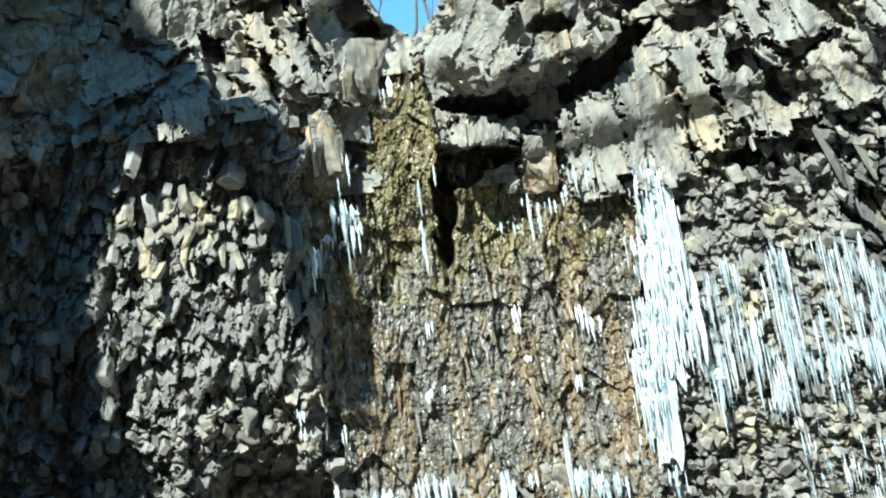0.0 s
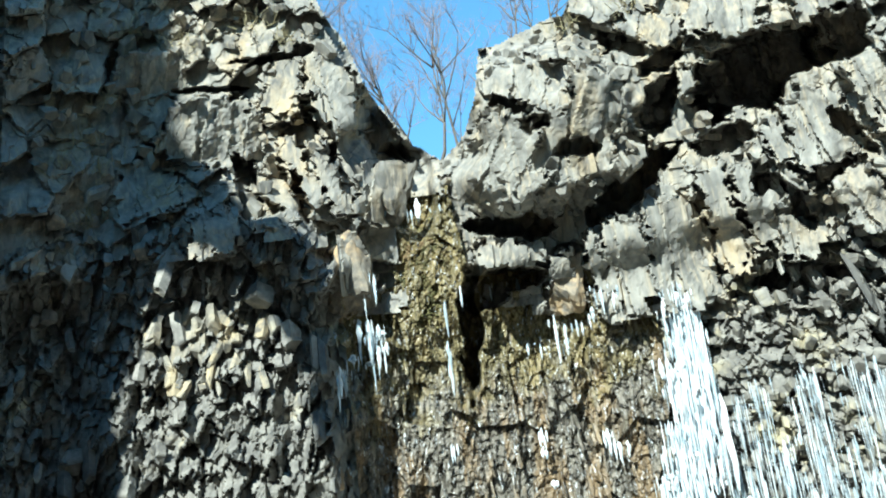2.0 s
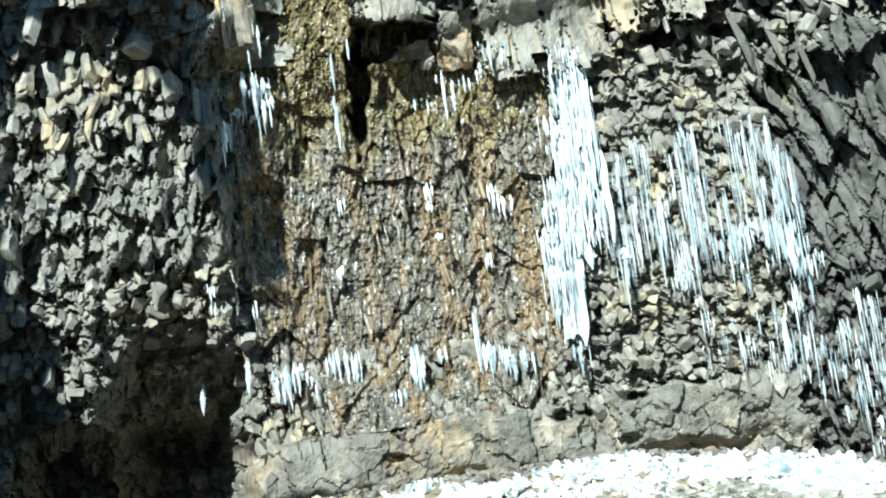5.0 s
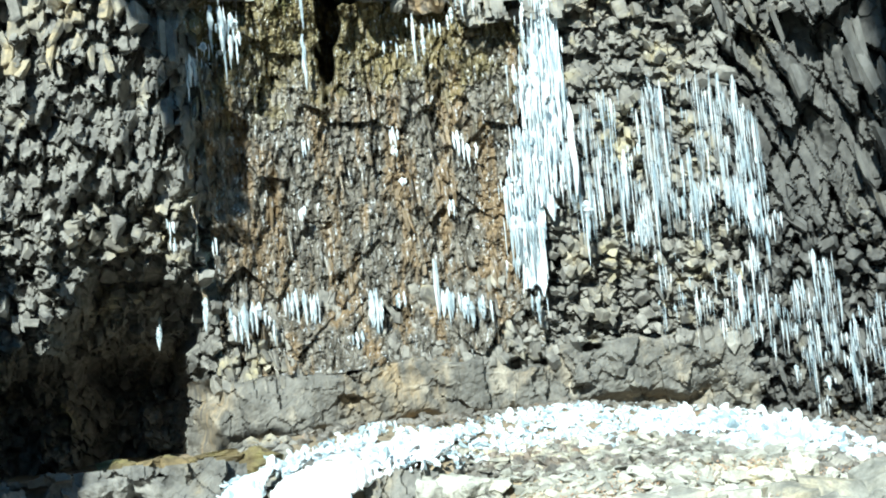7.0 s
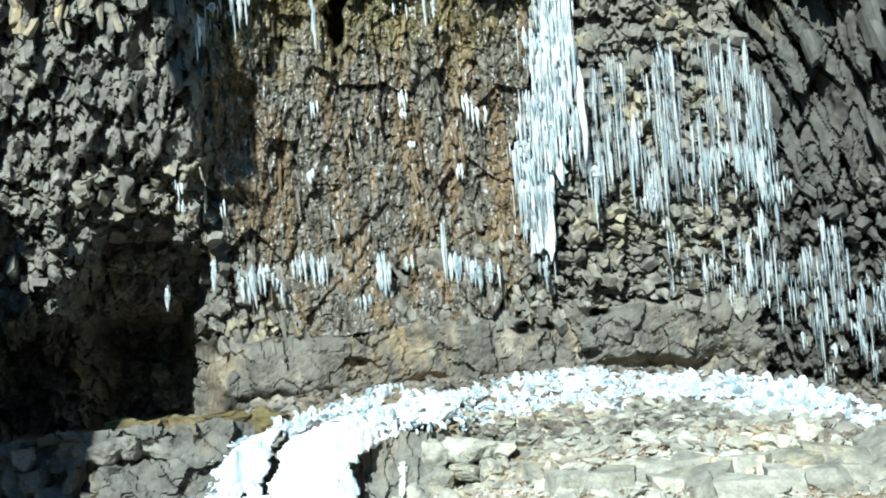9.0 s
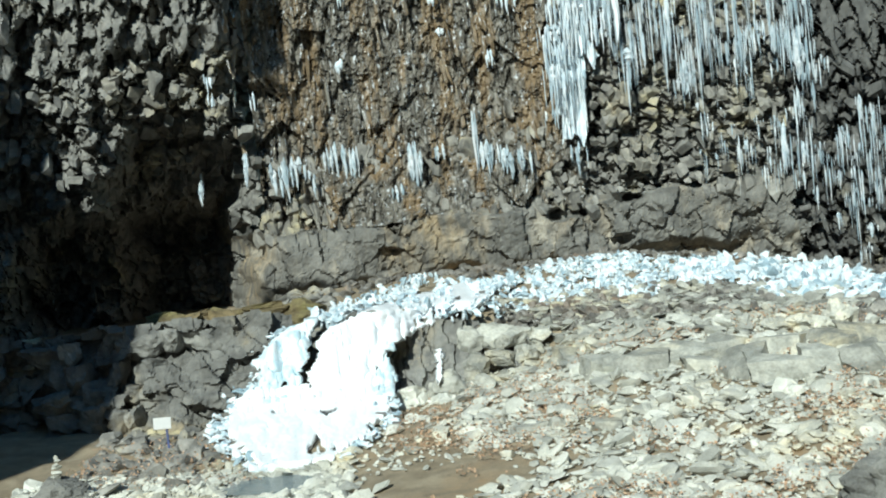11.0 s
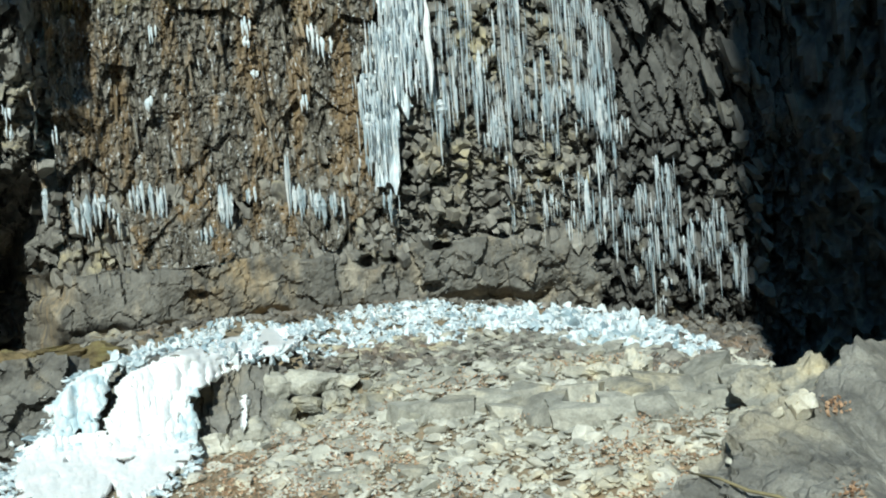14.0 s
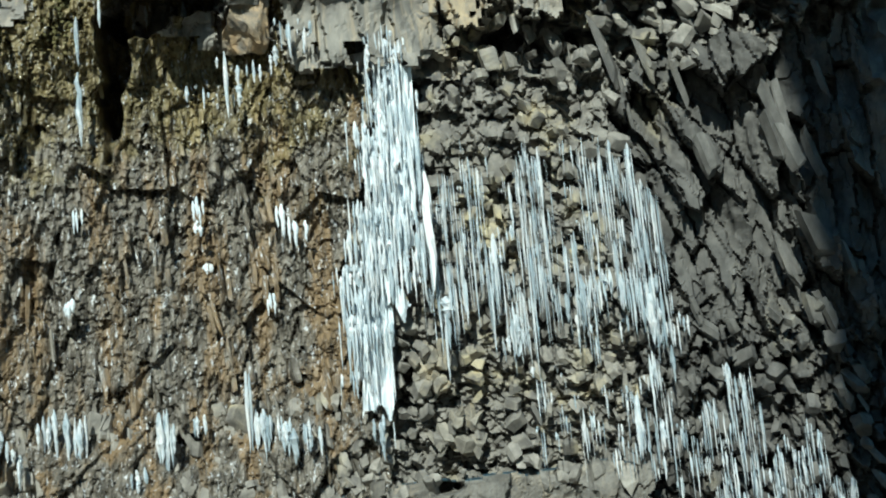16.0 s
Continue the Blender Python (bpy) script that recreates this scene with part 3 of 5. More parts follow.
def rough_rock(seed, level=5, cuts=12, scales=((3.0, 0.2), (7.0, 0.15), (15.0, 0.1))):
    """A big stone with facets, hollows and a pitted skin."""
    v, f = boulder_shape(seed, cuts, level, 0.05)
    for k, a in scales:
        v = v * (1 + a * np.array([noise.noise(Vector(p) * k + Vector((0, seed, 0))) for p in v])[:, None])
    return v, f


ROCKS = [rough_rock(70 + i) for i in range(3)] + [rough_rock(76, 7, 7, ((2.5, 0.1), (6.0, 0.07), (14.0, 0.045), (32.0, 0.034), (70.0, 0.02)))]


def frame_of(axis, spin):
    axis = Vector(axis).normalized()
    q = axis.to_track_quat("Z", "Y").to_matrix()
    return np.array(q @ Matrix.Rotation(spin, 3, "Z"))


def joined(items, shapes, mat, shade=False):
    """One mesh from many placed shapes: items are (shape, 3x3, place)."""
    vs, fs, n = [], [], 0
    for k, m, p in items:
        v, f = shapes[k]
        vs.append(v @ np.asarray(m).T + p)
        fs.extend(tuple(i + n for i in q) for q in f)
        n += len(v)
    return mesh_of(np.concatenate(vs), fs, mat, shade)


MESHES = {}


def shared(shapes, tag, k, mat):
    key = (tag, k, mat.name)
    if key not in MESHES:
        MESHES[key] = mesh_of(*shapes[k], mat)
    return MESHES[key]


def to_matrix(m, p):
    out = Matrix(np.asarray(m).tolist()).to_4x4()
    out.translation = Vector(np.asarray(p).tolist())
    return out


def cover(X0, X1, Z0, Z1, wide, long, axis, wobble, proud, inside=None, fill=1.0, deep=1.15):
    """Places for pieces all over a stretch of the face."""
    out = []
    sx, sz = wide * 0.82, max(wide, long * 0.62)
    row = 0
    for Z in np.arange(Z0, Z1, sz):
        row += 1
        for X in np.arange(X0 + (row % 2) * sx / 2, X1, sx):
            x, z = X + rng.uniform(-0.35, 0.35) * sx, Z + rng.uniform(-0.4, 0.4) * sz
            if rng.random() > fill or (inside and not inside(x, z)) or z > skyline(np.array([x]))[0] - 0.2:
                continue
            s = math.exp(rng.normal() * 0.32)
            a = np.array(axis) + rng.normal(size=3) * wobble
            y = float(depth(x, z)) - proud * rng.uniform(-0.3, 1.0) * wide
            m = frame_of(a, rng.uniform(0, 6.3)) @ np.diag([wide * s * deep, wide * s * rng.uniform(0.8, 1.2) * deep, long * math.exp(rng.normal() * 0.35)])
            out.append((int(rng.integers(len(PRISMS))), m, place(np.array(x), np.array(z), y)))
    return out


def clad(wall, items, mat, label, singles):
    """Hangs the pieces on a wall: the first ones as parts of their own, the rest joined."""
    order = rng.permutation(len(items))
    loose, rest = [items[i] for i in order[:singles]], [items[i] for i in order[singles:]]
    if rest:
        tagged(part("basalt_pieces", joined(rest, PRISMS, mat), WALLS[wall]), label, kind="stuff")
    for k, m, p in loose:
        part("basalt_block", shared(PRISMS, "prism", k, mat), WALLS[wall], at=to_matrix(m, p))


def in_lobe(x, z):
    return z > 4.45 - 0.2 * (x + 9)


def clear_of_caves(x, z):
    return depth(x, z) < 31.6


clad("wall_left", cover(-12.5, -3.5, 7.5, 16.4, 0.34, 0.6, (0.06, -0.36, -0.92), 0.14, 0.1, in_lobe, 0.035)
     + cover(-12.5, -3.3, 3.0, 8.0, 0.26, 0.34, (0.05, -0.6, -0.75), 0.25, 0.2, in_lobe, 0.09), DRY, "dark grey basalt column ends", 200)
clad("wall_center", cover(-3.9, 5.2, 3.2, 13.2, 0.11, 0.4, (0.1, -0.22, -0.95), 0.08, 0.1, clear_of_caves, 0.06), WET, "small wet brown column ends", 150)
clad("wall_center", cover(-3.6, 5.4, 2.9, 5.2, 0.2, 0.34, (0.05, -0.35, -0.9), 0.2, 0.2, clear_of_caves, 0.4), GREY, "grey basalt rubble", 60)
clad("wall_right", cover(11.2, 14.5, 12.2, 14.6, 0.25, 0.36, (0.2, -0.6, -0.6), 0.35, 0.3, clear_of_caves, 0.25)
     + cover(5.2, 11.4, 9.6, 14.0, 0.27, 0.34, (0.15, -0.65, -0.55), 0.45, 0.25, clear_of_caves, 0.15)
     + cover(5.0, 11.6, 2.7, 9.8, 0.22, 0.3, (0.1, -0.6, -0.65), 0.3, 0.25, clear_of_caves, 0.15), GREY, "grey broken basalt blocks", 200)
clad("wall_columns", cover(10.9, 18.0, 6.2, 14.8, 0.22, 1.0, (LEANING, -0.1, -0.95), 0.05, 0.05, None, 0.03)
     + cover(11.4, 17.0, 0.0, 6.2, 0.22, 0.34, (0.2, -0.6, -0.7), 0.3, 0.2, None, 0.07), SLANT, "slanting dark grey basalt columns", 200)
clad("wall_upper", cover(-12.5, -2.4, 16.3, 26, 0.3, 0.4, (0.2, -0.6, -0.6), 0.4, 0.2, None, 0.1)
     + cover(4.4, 17.0, 14.2, 26, 0.3, 0.4, (0.2, -0.6, -0.6), 0.4, 0.2, clear_of_caves, 0.1)
     + cover(-0.2, 6.5, 15.6, 22.3, 0.2, 0.2, (0, -0.6, -0.6), 0.5, 0.1, clear_of_caves, 0.2), PALE, "broken pale basalt blocks", 120)


clad("wall_left", cover(-9.0, -5.7, 12.0, 14.2, 0.24, 0.55, (0.08, -0.4, -0.9), 0.18, 0.0, None, 0.22), TAN, "yellow tan basalt columns", 40)
clad("wall_left", cover(-7.1, -5.9, 6.9, 8.2, 0.22, 0.32, (0.05, -0.6, -0.7), 0.3, 0.5, None, 0.45), TAN, "yellow tan basalt blocks", 40)
clad("wall_right", cover(6.5, 7.6, 3.8, 4.5, 0.22, 0.34, (0.1, -0.6, -0.65), 0.3, 0.4, None, 0.45)
     + cover(6.2, 6.9, 5.2, 5.9, 0.22, 0.3, (0.1, -0.6, -0.65), 0.3, 0.7, None, 0.7), TAN, "yellow tan basalt blocks", 40)


def crag(X, Z, wide, high, deep, seed, turn=(0, 0, 0), out=0.3, mat=None):
    """A large block of the upper bed: centre on the face, size in metres, turned by degrees."""
    y = float(depth(X, Z)) + 0.45 * deep - out - 0.15
    m = np.array(Euler([radians(a) for a in turn]).to_matrix()) @ np.diag([wide, deep, high])
    part("crag", shared(BLOCKS, "block", seed % len(BLOCKS), mat or PALE), WALLS["wall_upper"], at=to_matrix(m, place(np.array(X), np.array(Z), y)))


crag(-3.0, 15.0, 1.3, 2.1, 1.2, 8, (0, 3, -6), 0.3, OCHRE)
crag(3.05, 13.6, 1.0, 1.9, 1.2, 5, (0, -3, 5), 0.3, OCHRE)
crag(-1.85, 17.2, 1.5, 2.1, 1.4, 5, (0, 8, 10), 0.7)

# ---- ground ----
def ground_z(x, y):
    x, y = np.asarray(x, float), np.asarray(y, float)
    low = -0.15 + 0.25 * smooth(-1, 3, x) + 0.2 * smooth(-4.0, -8.0, x)
    top = 1.25 + 0.25 * smooth(22, 29, y) - 0.17 * np.maximum(0, x - 6)
    face = smooth(21.5, 22.3, y + 0.35 * fbm(x, x * 0, 8))
    ramp_ = smooth(13.0, 26.0, y)
    k = face * (1 - smooth(1.6, 4.2, x)) + ramp_ * smooth(1.6, 4.2, x)
    z = low + (top - low) * k + 0.2 * smooth(3, 8, x) * (1 - k)
    z = z + (2.4 - z) * (1 - smooth(1.5, 11.0, y))
    z = z - 0.7 * smooth(-2.6, -3.6, x) * smooth(22.3, 23.2, y)                          # hollow behind the step
    z = z - 1.5 * smooth(0.15, 0.9, x - 0.533 * y) * smooth(16.5, 18.5, y)         # hollow in the shade
    z = z - 0.16 * np.exp(-((x + 2.2) / 0.9) ** 2 - ((y - 16.3) / 0.6) ** 2)              # the pool's dip
    return z + 0.09 * fbm(x * 1.3, y * 1.3, 21) + 0.12 * fbm(x / 4, y / 4, 25)


def ground_hit(X, Z):
    """Where the line from the eye through a place of the upright plane meets the ground."""
    y = np.arange(3.0, 29.5, 0.05)
    p = place(np.full_like(y, X), np.full_like(y, Z), y)
    under = np.nonzero(p[:, 2] <= ground_z(p[:, 0], p[:, 1]))[0]
    q = p[under[0] if len(under) else -1]
    return Vector((q[0], q[1], float(ground_z(q[0], q[1]))))


ax = np.concatenate([[-900, -300, -120, -60, -35], np.arange(-20, 20.01, 0.16), [35, 60, 120, 300, 900]])
ay = np.concatenate([[-900, -300, -120, -60, -35, -20, -12, -8], np.arange(-5, 32.01, 0.16), [60, 120, 300, 900]])
AX, AY = np.meshgrid(ax, ay)
AZ = ground_z(np.clip(AX, -20, 20), np.clip(AY, -6, 32))
ground = tagged(new("ground", grid_mesh(np.stack([AX, AY, AZ], -1), np.ones((len(ay) - 1, len(ax) - 1), bool), EARTH, True)),
                "trodden brown earth and gravel floor of the gorge", "ground", kind="structure")



def scatter(count, where, size, flat, lift=0.05):
    """Places for stones: where() gives a spot of the ground, size() its breadth."""
    out = []
    for _ in range(count):
        spot = where()
        if spot is None:
            continue
        x, y = spot
        s = size()
        m = np.array(Euler((rng.normal() * 0.28, rng.normal() * 0.28, rng.uniform(0, 6.3))).to_matrix()) @ np.diag([s * rng.uniform(0.9, 1.7), s, s * rng.uniform(*flat)])
        out.append((int(rng.integers(16)) if s > 0.14 else int(rng.integers(16, 28)), m, np.array([x, y, float(ground_z(x, y)) + lift * s])))
    return out


PATH_X, PATH_Y = 0.4, 15.0


def on_slope():
    x, y = rng.uniform(-1.0, 15.0), rng.uniform(7.0, 27.5)
    if y > 20.7 - 0.12 * max(0.0, x - 5) + 0.5 * math.sin(x * 1.7) and 1.8 < x < 8.5 or y > 22.0:
        return None
    path = math.exp(-(((x - PATH_X) / 1.7) ** 2 + ((y - PATH_Y + 0.3) / 1.6) ** 2)) + 0.5 * float(fbm(np.array([x * 1.1]), np.array([y * 1.1]), 141)[0])
    if y < 21.8 and x < 0.7 and rng.random() < 0.75 or rng.random() < (path - 0.15) * 1.5:
        return None
    return x, y


def by_pool():
    x, y = rng.uniform(-6.2, -1.0), rng.uniform(13.5, 17.4)
    return None if ((x + 2.2) / 0.7) ** 2 + ((y - 16.3) / 0.45) ** 2 < 1 else (x, y)


def left_bank():
    x, y = rng.uniform(-5.6, -2.6), rng.uniform(16.6, 21.8)
    return None if ((x + 2.2) / 0.7) ** 2 + ((y - 16.3) / 0.45) ** 2 < 1 else (x, y)


scree = scatter(16000, on_slope, lambda: 0.08 + 0.36 * rng.random() ** 3.2, (0.3, 0.6), 0.16) + scatter(4600, by_pool, lambda: 0.06 + 0.26 * rng.random() ** 2.5, (0.4, 0.8))
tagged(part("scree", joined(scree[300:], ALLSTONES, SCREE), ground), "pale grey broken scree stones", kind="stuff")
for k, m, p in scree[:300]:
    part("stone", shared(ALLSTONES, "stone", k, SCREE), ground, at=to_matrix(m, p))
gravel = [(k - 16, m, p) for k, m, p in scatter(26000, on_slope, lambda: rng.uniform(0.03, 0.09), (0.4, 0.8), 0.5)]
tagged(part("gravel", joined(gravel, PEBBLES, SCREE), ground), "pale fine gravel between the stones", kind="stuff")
bank = scatter(620, left_bank, lambda: 0.1 + 0.4 * rng.random() ** 3, (0.45, 0.9))
tagged(part("bank_stones", joined(bank, ALLSTONES, GREY), ground), "grey stones and brown litter on the pool's bank", kind="stuff")


def upper_slope():
    x, y = rng.uniform(0.9, 9.5), rng.uniform(19.6, 23.4)
    return None if x < 2.0 and y > 21.4 else (x, y)


upper = scatter(2600, upper_slope, lambda: 0.09 + 0.34 * rng.random() ** 2.6, (0.3, 0.65), 0.16)
tagged(part("upper_scree", joined(upper, ALLSTONES, SLABROCK), ground), "grey angular stones below the ice", kind="stuff")


def below_ice():
    X = rng.uniform(2.6, 11.0)
    p = ground_hit(X, rng.uniform(-0.45, 0.4) - 0.1 * max(0.0, X - 8))
    return p.x, p.y


dark = scatter(1500, below_ice, lambda: 0.07 + 0.24 * rng.random() ** 2, (0.5, 0.9), 0.2)
def behind_ice():
    if rng.random() < 0.5:
        X = rng.uniform(-1.5, 12.5)
        p = ground_hit(X, np.interp(X, [-1.5, 0.7, 2.0, 3.4, 5.0, 7.3, 11.7, 12.5], [1.2, 1.6, 1.35, 1.3, 1.55, 1.42, 0.85, 0.5]) + rng.uniform(-0.1, 0.3))
    else:
        # dark stones added at the far right, standing in for shade on the ground
        p = ground_hit(rng.uniform(12.6, 16.6), rng.uniform(-1.3, 0.4))
    return p.x, p.y


dark += scatter(2300, behind_ice, lambda: 0.08 + 0.3 * rng.random() ** 2, (0.5, 0.9), 0.2)
tagged(part("wet_stones", joined(dark, ALLSTONES, WETSTONE), ground), "dark wet stones by the ice, some standing in for shade", kind="stuff")


floor = scatter(900, lambda: (rng.uniform(-9.0, -1.5), rng.uniform(22.0, 28.5)), lambda: rng.uniform(0.1, 0.5), (0.4, 0.8))
tagged(part("ledge_stones", joined(floor, ALLSTONES, GREY), ground), "dark stones on the ledge under the overhang", kind="stuff")


def ledge_block(X, Z, wide, high, deep, seed, turn=0.0, mat=None, y=None):
    """A block of the rock step: its middle on the upright plane, size in metres."""
    m = np.array(Euler((radians(rng.uniform(-4, 4)), radians(rng.uniform(-5, 5)), radians(turn))).to_matrix()) @ np.diag([wide, deep, high])
    part("rock_block", shared(BLOCKS, "block", seed % len(BLOCKS), mat or BED), ground, at=to_matrix(m, place(np.array(X), np.array(Z), y or 22.1)))


for i, (X, Z, wd, hg) in enumerate(((0.0, -1.85, 0.65, 0.5), (1.1, -1.6, 0.7, 0.5), (0.9, -2.1, 0.45, 0.3), (2.6, -1.0, 0.5, 0.35), (1.8, -0.5, 0.5, 0.6), (2.4, -0.45, 0.45, 0.5), (3.0, -0.5, 0.55, 0.45), (1.9, -1.15, 0.5, 0.45), (3.3, -1.0, 0.5, 0.4), (2.1, -1.7, 0.45, 0.35), (3.7, -0.5, 0.5, 0.35))):
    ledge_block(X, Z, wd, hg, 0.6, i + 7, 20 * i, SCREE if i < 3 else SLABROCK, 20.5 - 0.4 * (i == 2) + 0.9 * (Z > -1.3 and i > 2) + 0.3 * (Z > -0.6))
# blocks of the step beside the cascade
for row, Z in enumerate((-2.1, -1.5, -0.85, -0.2, 0.45)):
    X = -10.2 + 0.4 * (row % 2)
    while X < -4.2 + 0.3 * (Z > -1) - 0.6 * (Z < -1):
        wd = rng.uniform(0.45, 0.95)
        X += wd / 2
        if rng.random() < 0.85:
            ledge_block(X, Z + rng.uniform(-0.12, 0.12), wd * 0.82, rng.uniform(0.42, 0.7), rng.uniform(0.6, 0.9), int(rng.integers(16)), rng.uniform(-25, 25), STEP,
                        float(step_depth(X, Z)) + rng.uniform(0.0, 0.25))
        X += wd / 2
# brown mossy litter on the step's top
for i, (X, Z, wd, hg) in enumerate(((-2.9, 0.7, 0.9, 0.5), (-3.5, 0.85, 0.9, 0.5), (-4.2, 0.85, 0.8, 0.5), (-4.9, 0.95, 0.7, 0.45), (-5.6, 1.0, 0.8, 0.35), (-6.4, 1.05, 0.8, 0.35), (-2.6, 0.95, 0.5, 0.4), (-3.9, 1.05, 0.7, 0.3))):
    ledge_block(X, Z, wd, hg, 0.9, i + 3, 15 * i, LITTER, 22.7 + 0.1 * (i % 3))
# flat bedrock slabs on the slope
for i, (X, Z, wd, dp, hg) in enumerate(((5.6, -1.5, 0.8, 0.7, 0.5), (6.6, -1.6, 0.9, 0.8, 0.5), (7.6, -1.5, 1.0, 1.0, 0.5), (8.5, -1.9, 0.7, 0.7, 0.5), (9.5, -2.1, 0.85, 0.8, 0.55), (10.6, -2.3, 0.9, 0.7, 0.6), (11.8, -2.25, 0.7, 0.7, 0.6),
                                        (12.9, -2.35, 0.7, 0.8, 0.65), (14.1, -2.3, 0.85, 0.8, 0.65), (15.3, -2.35, 0.8, 0.8, 0.7), (9.2, -1.4, 0.8, 0.8, 0.5), (10.5, -1.65, 0.9, 0.9, 0.55), (11.9, -1.6, 0.95, 0.8, 0.55), (13.3, -1.65, 1.0, 0.9, 0.6),
                                        (14.7, -1.6, 0.9, 0.9, 0.65), (16.0, -1.8, 0.9, 0.9, 0.7), (4.6, -1.1, 0.6, 0.5, 0.4), (3.6, -2.1, 0.6, 0.5, 0.3), (5.4, -3.1, 0.5, 0.45, 0.25), (3.1, -3.0, 0.5, 0.35, 0.3))):
    p = ground_hit(X, Z - 0.3)
    m = np.array(Euler((radians(rng.uniform(-4, 6)), radians(rng.uniform(-4, 4)), radians(rng.uniform(-10, 10) - 18 * (X > 9)))).to_matrix()) @ np.diag([wd, dp, hg])
    part("slab", shared(SLABS, "slab", i % len(SLABS), SLABROCK), ground, at=to_matrix(m, np.array(p) + [0, 0.35 * dp, hg * (0.12 - 0.12 * rng.random())]))
# round boulders along the top of the slabs
for i, (X, Z, wd, hg) in enumerate(((9.6, -0.75, 0.35, 0.25), (10.4, -1.0, 0.5, 0.3), (11.1, -1.05, 0.55, 0.35), (12.25, -1.1, 0.6, 0.52), (13.45, -0.95, 0.5, 0.36), (11.7, -1.1, 0.4, 0.3), (8.8, -0.7, 0.4, 0.25), (14.3, -1.3, 0.5, 0.3), (15.4, -1.5, 0.6, 0.3))):
    p = ground_hit(X, Z - 0.25)
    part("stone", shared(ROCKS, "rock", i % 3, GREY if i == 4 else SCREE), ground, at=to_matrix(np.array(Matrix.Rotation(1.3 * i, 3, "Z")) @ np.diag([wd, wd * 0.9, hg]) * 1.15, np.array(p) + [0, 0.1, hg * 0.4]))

# fallen leaves
leaf_v = np.array([(-0.5, 0, 0.04), (-0.2, -0.28, 0.0), (0.25, -0.24, 0.05), (0.5, 0, 0.0), (0.22, 0.26, 0.08), (-0.2, 0.24, 0.02), (0, 0, -0.06)])
leaf_f = [(6, i, (i + 1) % 6) for i in range(6)]
leaves = []
for _ in range(32000):
    if rng.random() < 0.96:
        x, y = rng.uniform(-0.5, 9.0), rng.uniform(8.5, 20.5)
        if fbm(np.array([x * 0.9]), np.array([y * 0.9]), 91)[0] < 0.02:
            continue
    else:
        x, y = rng.uniform(-5.6, -2.4), rng.uniform(16.5, 19.5)
    s = rng.uniform(0.03, 0.062)
    m = np.array(Euler((rng.normal() * 0.5, rng.normal() * 0.5, rng.uniform(0, 6.3))).to_matrix()) * s
    leaves.append((0, m, np.array([x, y, float(ground_z(x, y)) + rng.uniform(0.03, 0.17)])))
tagged(new("fallen_leaves", joined(leaves, [(leaf_v, leaf_f)], LEAF)), "scattered dry orange brown leaves among stones", "leaves", kind="stuff")


def rock(name, label, at, size, shape, mat, turn=0.0):
    ob = tagged(new(name, shared(ROCKS, "rock", shape, mat)), label, "rock")
    ob.matrix_world = to_matrix(np.array(Matrix.Rotation(radians(turn), 3, "Z")) @ np.diag(size), at)
    return ob


big = rock("boulder", "large dark grey rough boulder with leaves on top", (4.79, 6.25, 1.26), (4.4, 2.8, 3.2), 3, NEAR, 20)
rock("boulder", "dark grey boulder beside the scree slope", (7.6, 9.8, 1.15), (2.4, 2.0, 2.2), 1, NEAR, 60)
for X, Z, y, sz, k in ((14.8, -2.4, 16.5, (1.3, 1.2, 0.8), 1), (16.3, -2.3, 15.5, (1.6, 1.2, 1.0), 2), (17.8, -2.3, 14.5, (1.5, 1.1, 1.0), 0), (19.4, -2.6, 13.5, (1.4, 1.1, 1.1), 1), (16.2, -3.3, 13.0, (1.2, 1.0, 0.7), 2)):
    rock("outcrop_rock", "pale grey outcrop rock at the scree's edge", place(np.array(X), np.array(Z), y), sz, k, SLABROCK, 40 * k)


STONE_SKIN = np.array([tuple(big.matrix_world @ p.co) for p in big.data.vertices])

SKIN_X, SKIN_Z = STONE_SKIN[:, 0] * FACE / STONE_SKIN[:, 1], EYE + (STONE_SKIN[:, 2] - EYE) * FACE / STONE_SKIN[:, 1]


def on_boulder(X, Z, up=0.0):
    """The spot of the big boulder's skin behind a place of the upright plane."""
    d = (SKIN_X - X) ** 2 + (SKIN_Z - Z) ** 2
    near = np.nonzero(d < max(0.02, 2.0 * d.min()))[0]
    p = STONE_SKIN[near[np.argmin(STONE_SKIN[near, 1])]]
    return np.array([p[0], p[1], p[2] + up])


# stones and leaves lying on the boulder
for i, (X, Z, sz) in enumerate(((16.81, -3.0, (0.13, 0.1, 0.13)), (17.3, -3.2, (0.24, 0.18, 0.13)), (17.6, -2.9, (0.24, 0.2, 0.15)), (17.4, -2.75, (0.3, 0.2, 0.1)), (17.5, -2.5, (0.26, 0.2, 0.12)), (17.95, -2.86, (0.16, 0.14, 0.1)), (14.9, -4.2, (0.07, 0.07, 0.06)), (13.9, -4.3, (0.09, 0.07, 0.05)))):
    ob = tagged(new("small_stone", shared(STONES, "stone", i, SCREE)), "pale yellow stone lying on the dark boulder", "stone", group="stones on the boulder")
    ob.matrix_world = to_matrix(np.array(Euler((0.3 * i, 0.4, 1.7 * i)).to_matrix()) @ np.diag(sz) * 0.8, on_boulder(X, min(Z, -2.9), 0.3 * sz[2] + 0.1 * max(0.0, Z + 2.9)))
pile = []
for _ in range(150):
    near_top = rng.random() < 0.45
    p = on_boulder(18.6 + rng.normal() * 0.25, -3.0 + rng.normal() * 0.07) if near_top else on_boulder(18.9 + rng.normal() * 0.25, -5.9 + rng.normal() * 0.3)
    m = np.array(Euler(rng.normal(size=3) * 0.6).to_matrix()) * rng.uniform(0.018, 0.04)
    pile.append((0, m, p + [0, -0.01, rng.uniform(0.0, 0.05)]))
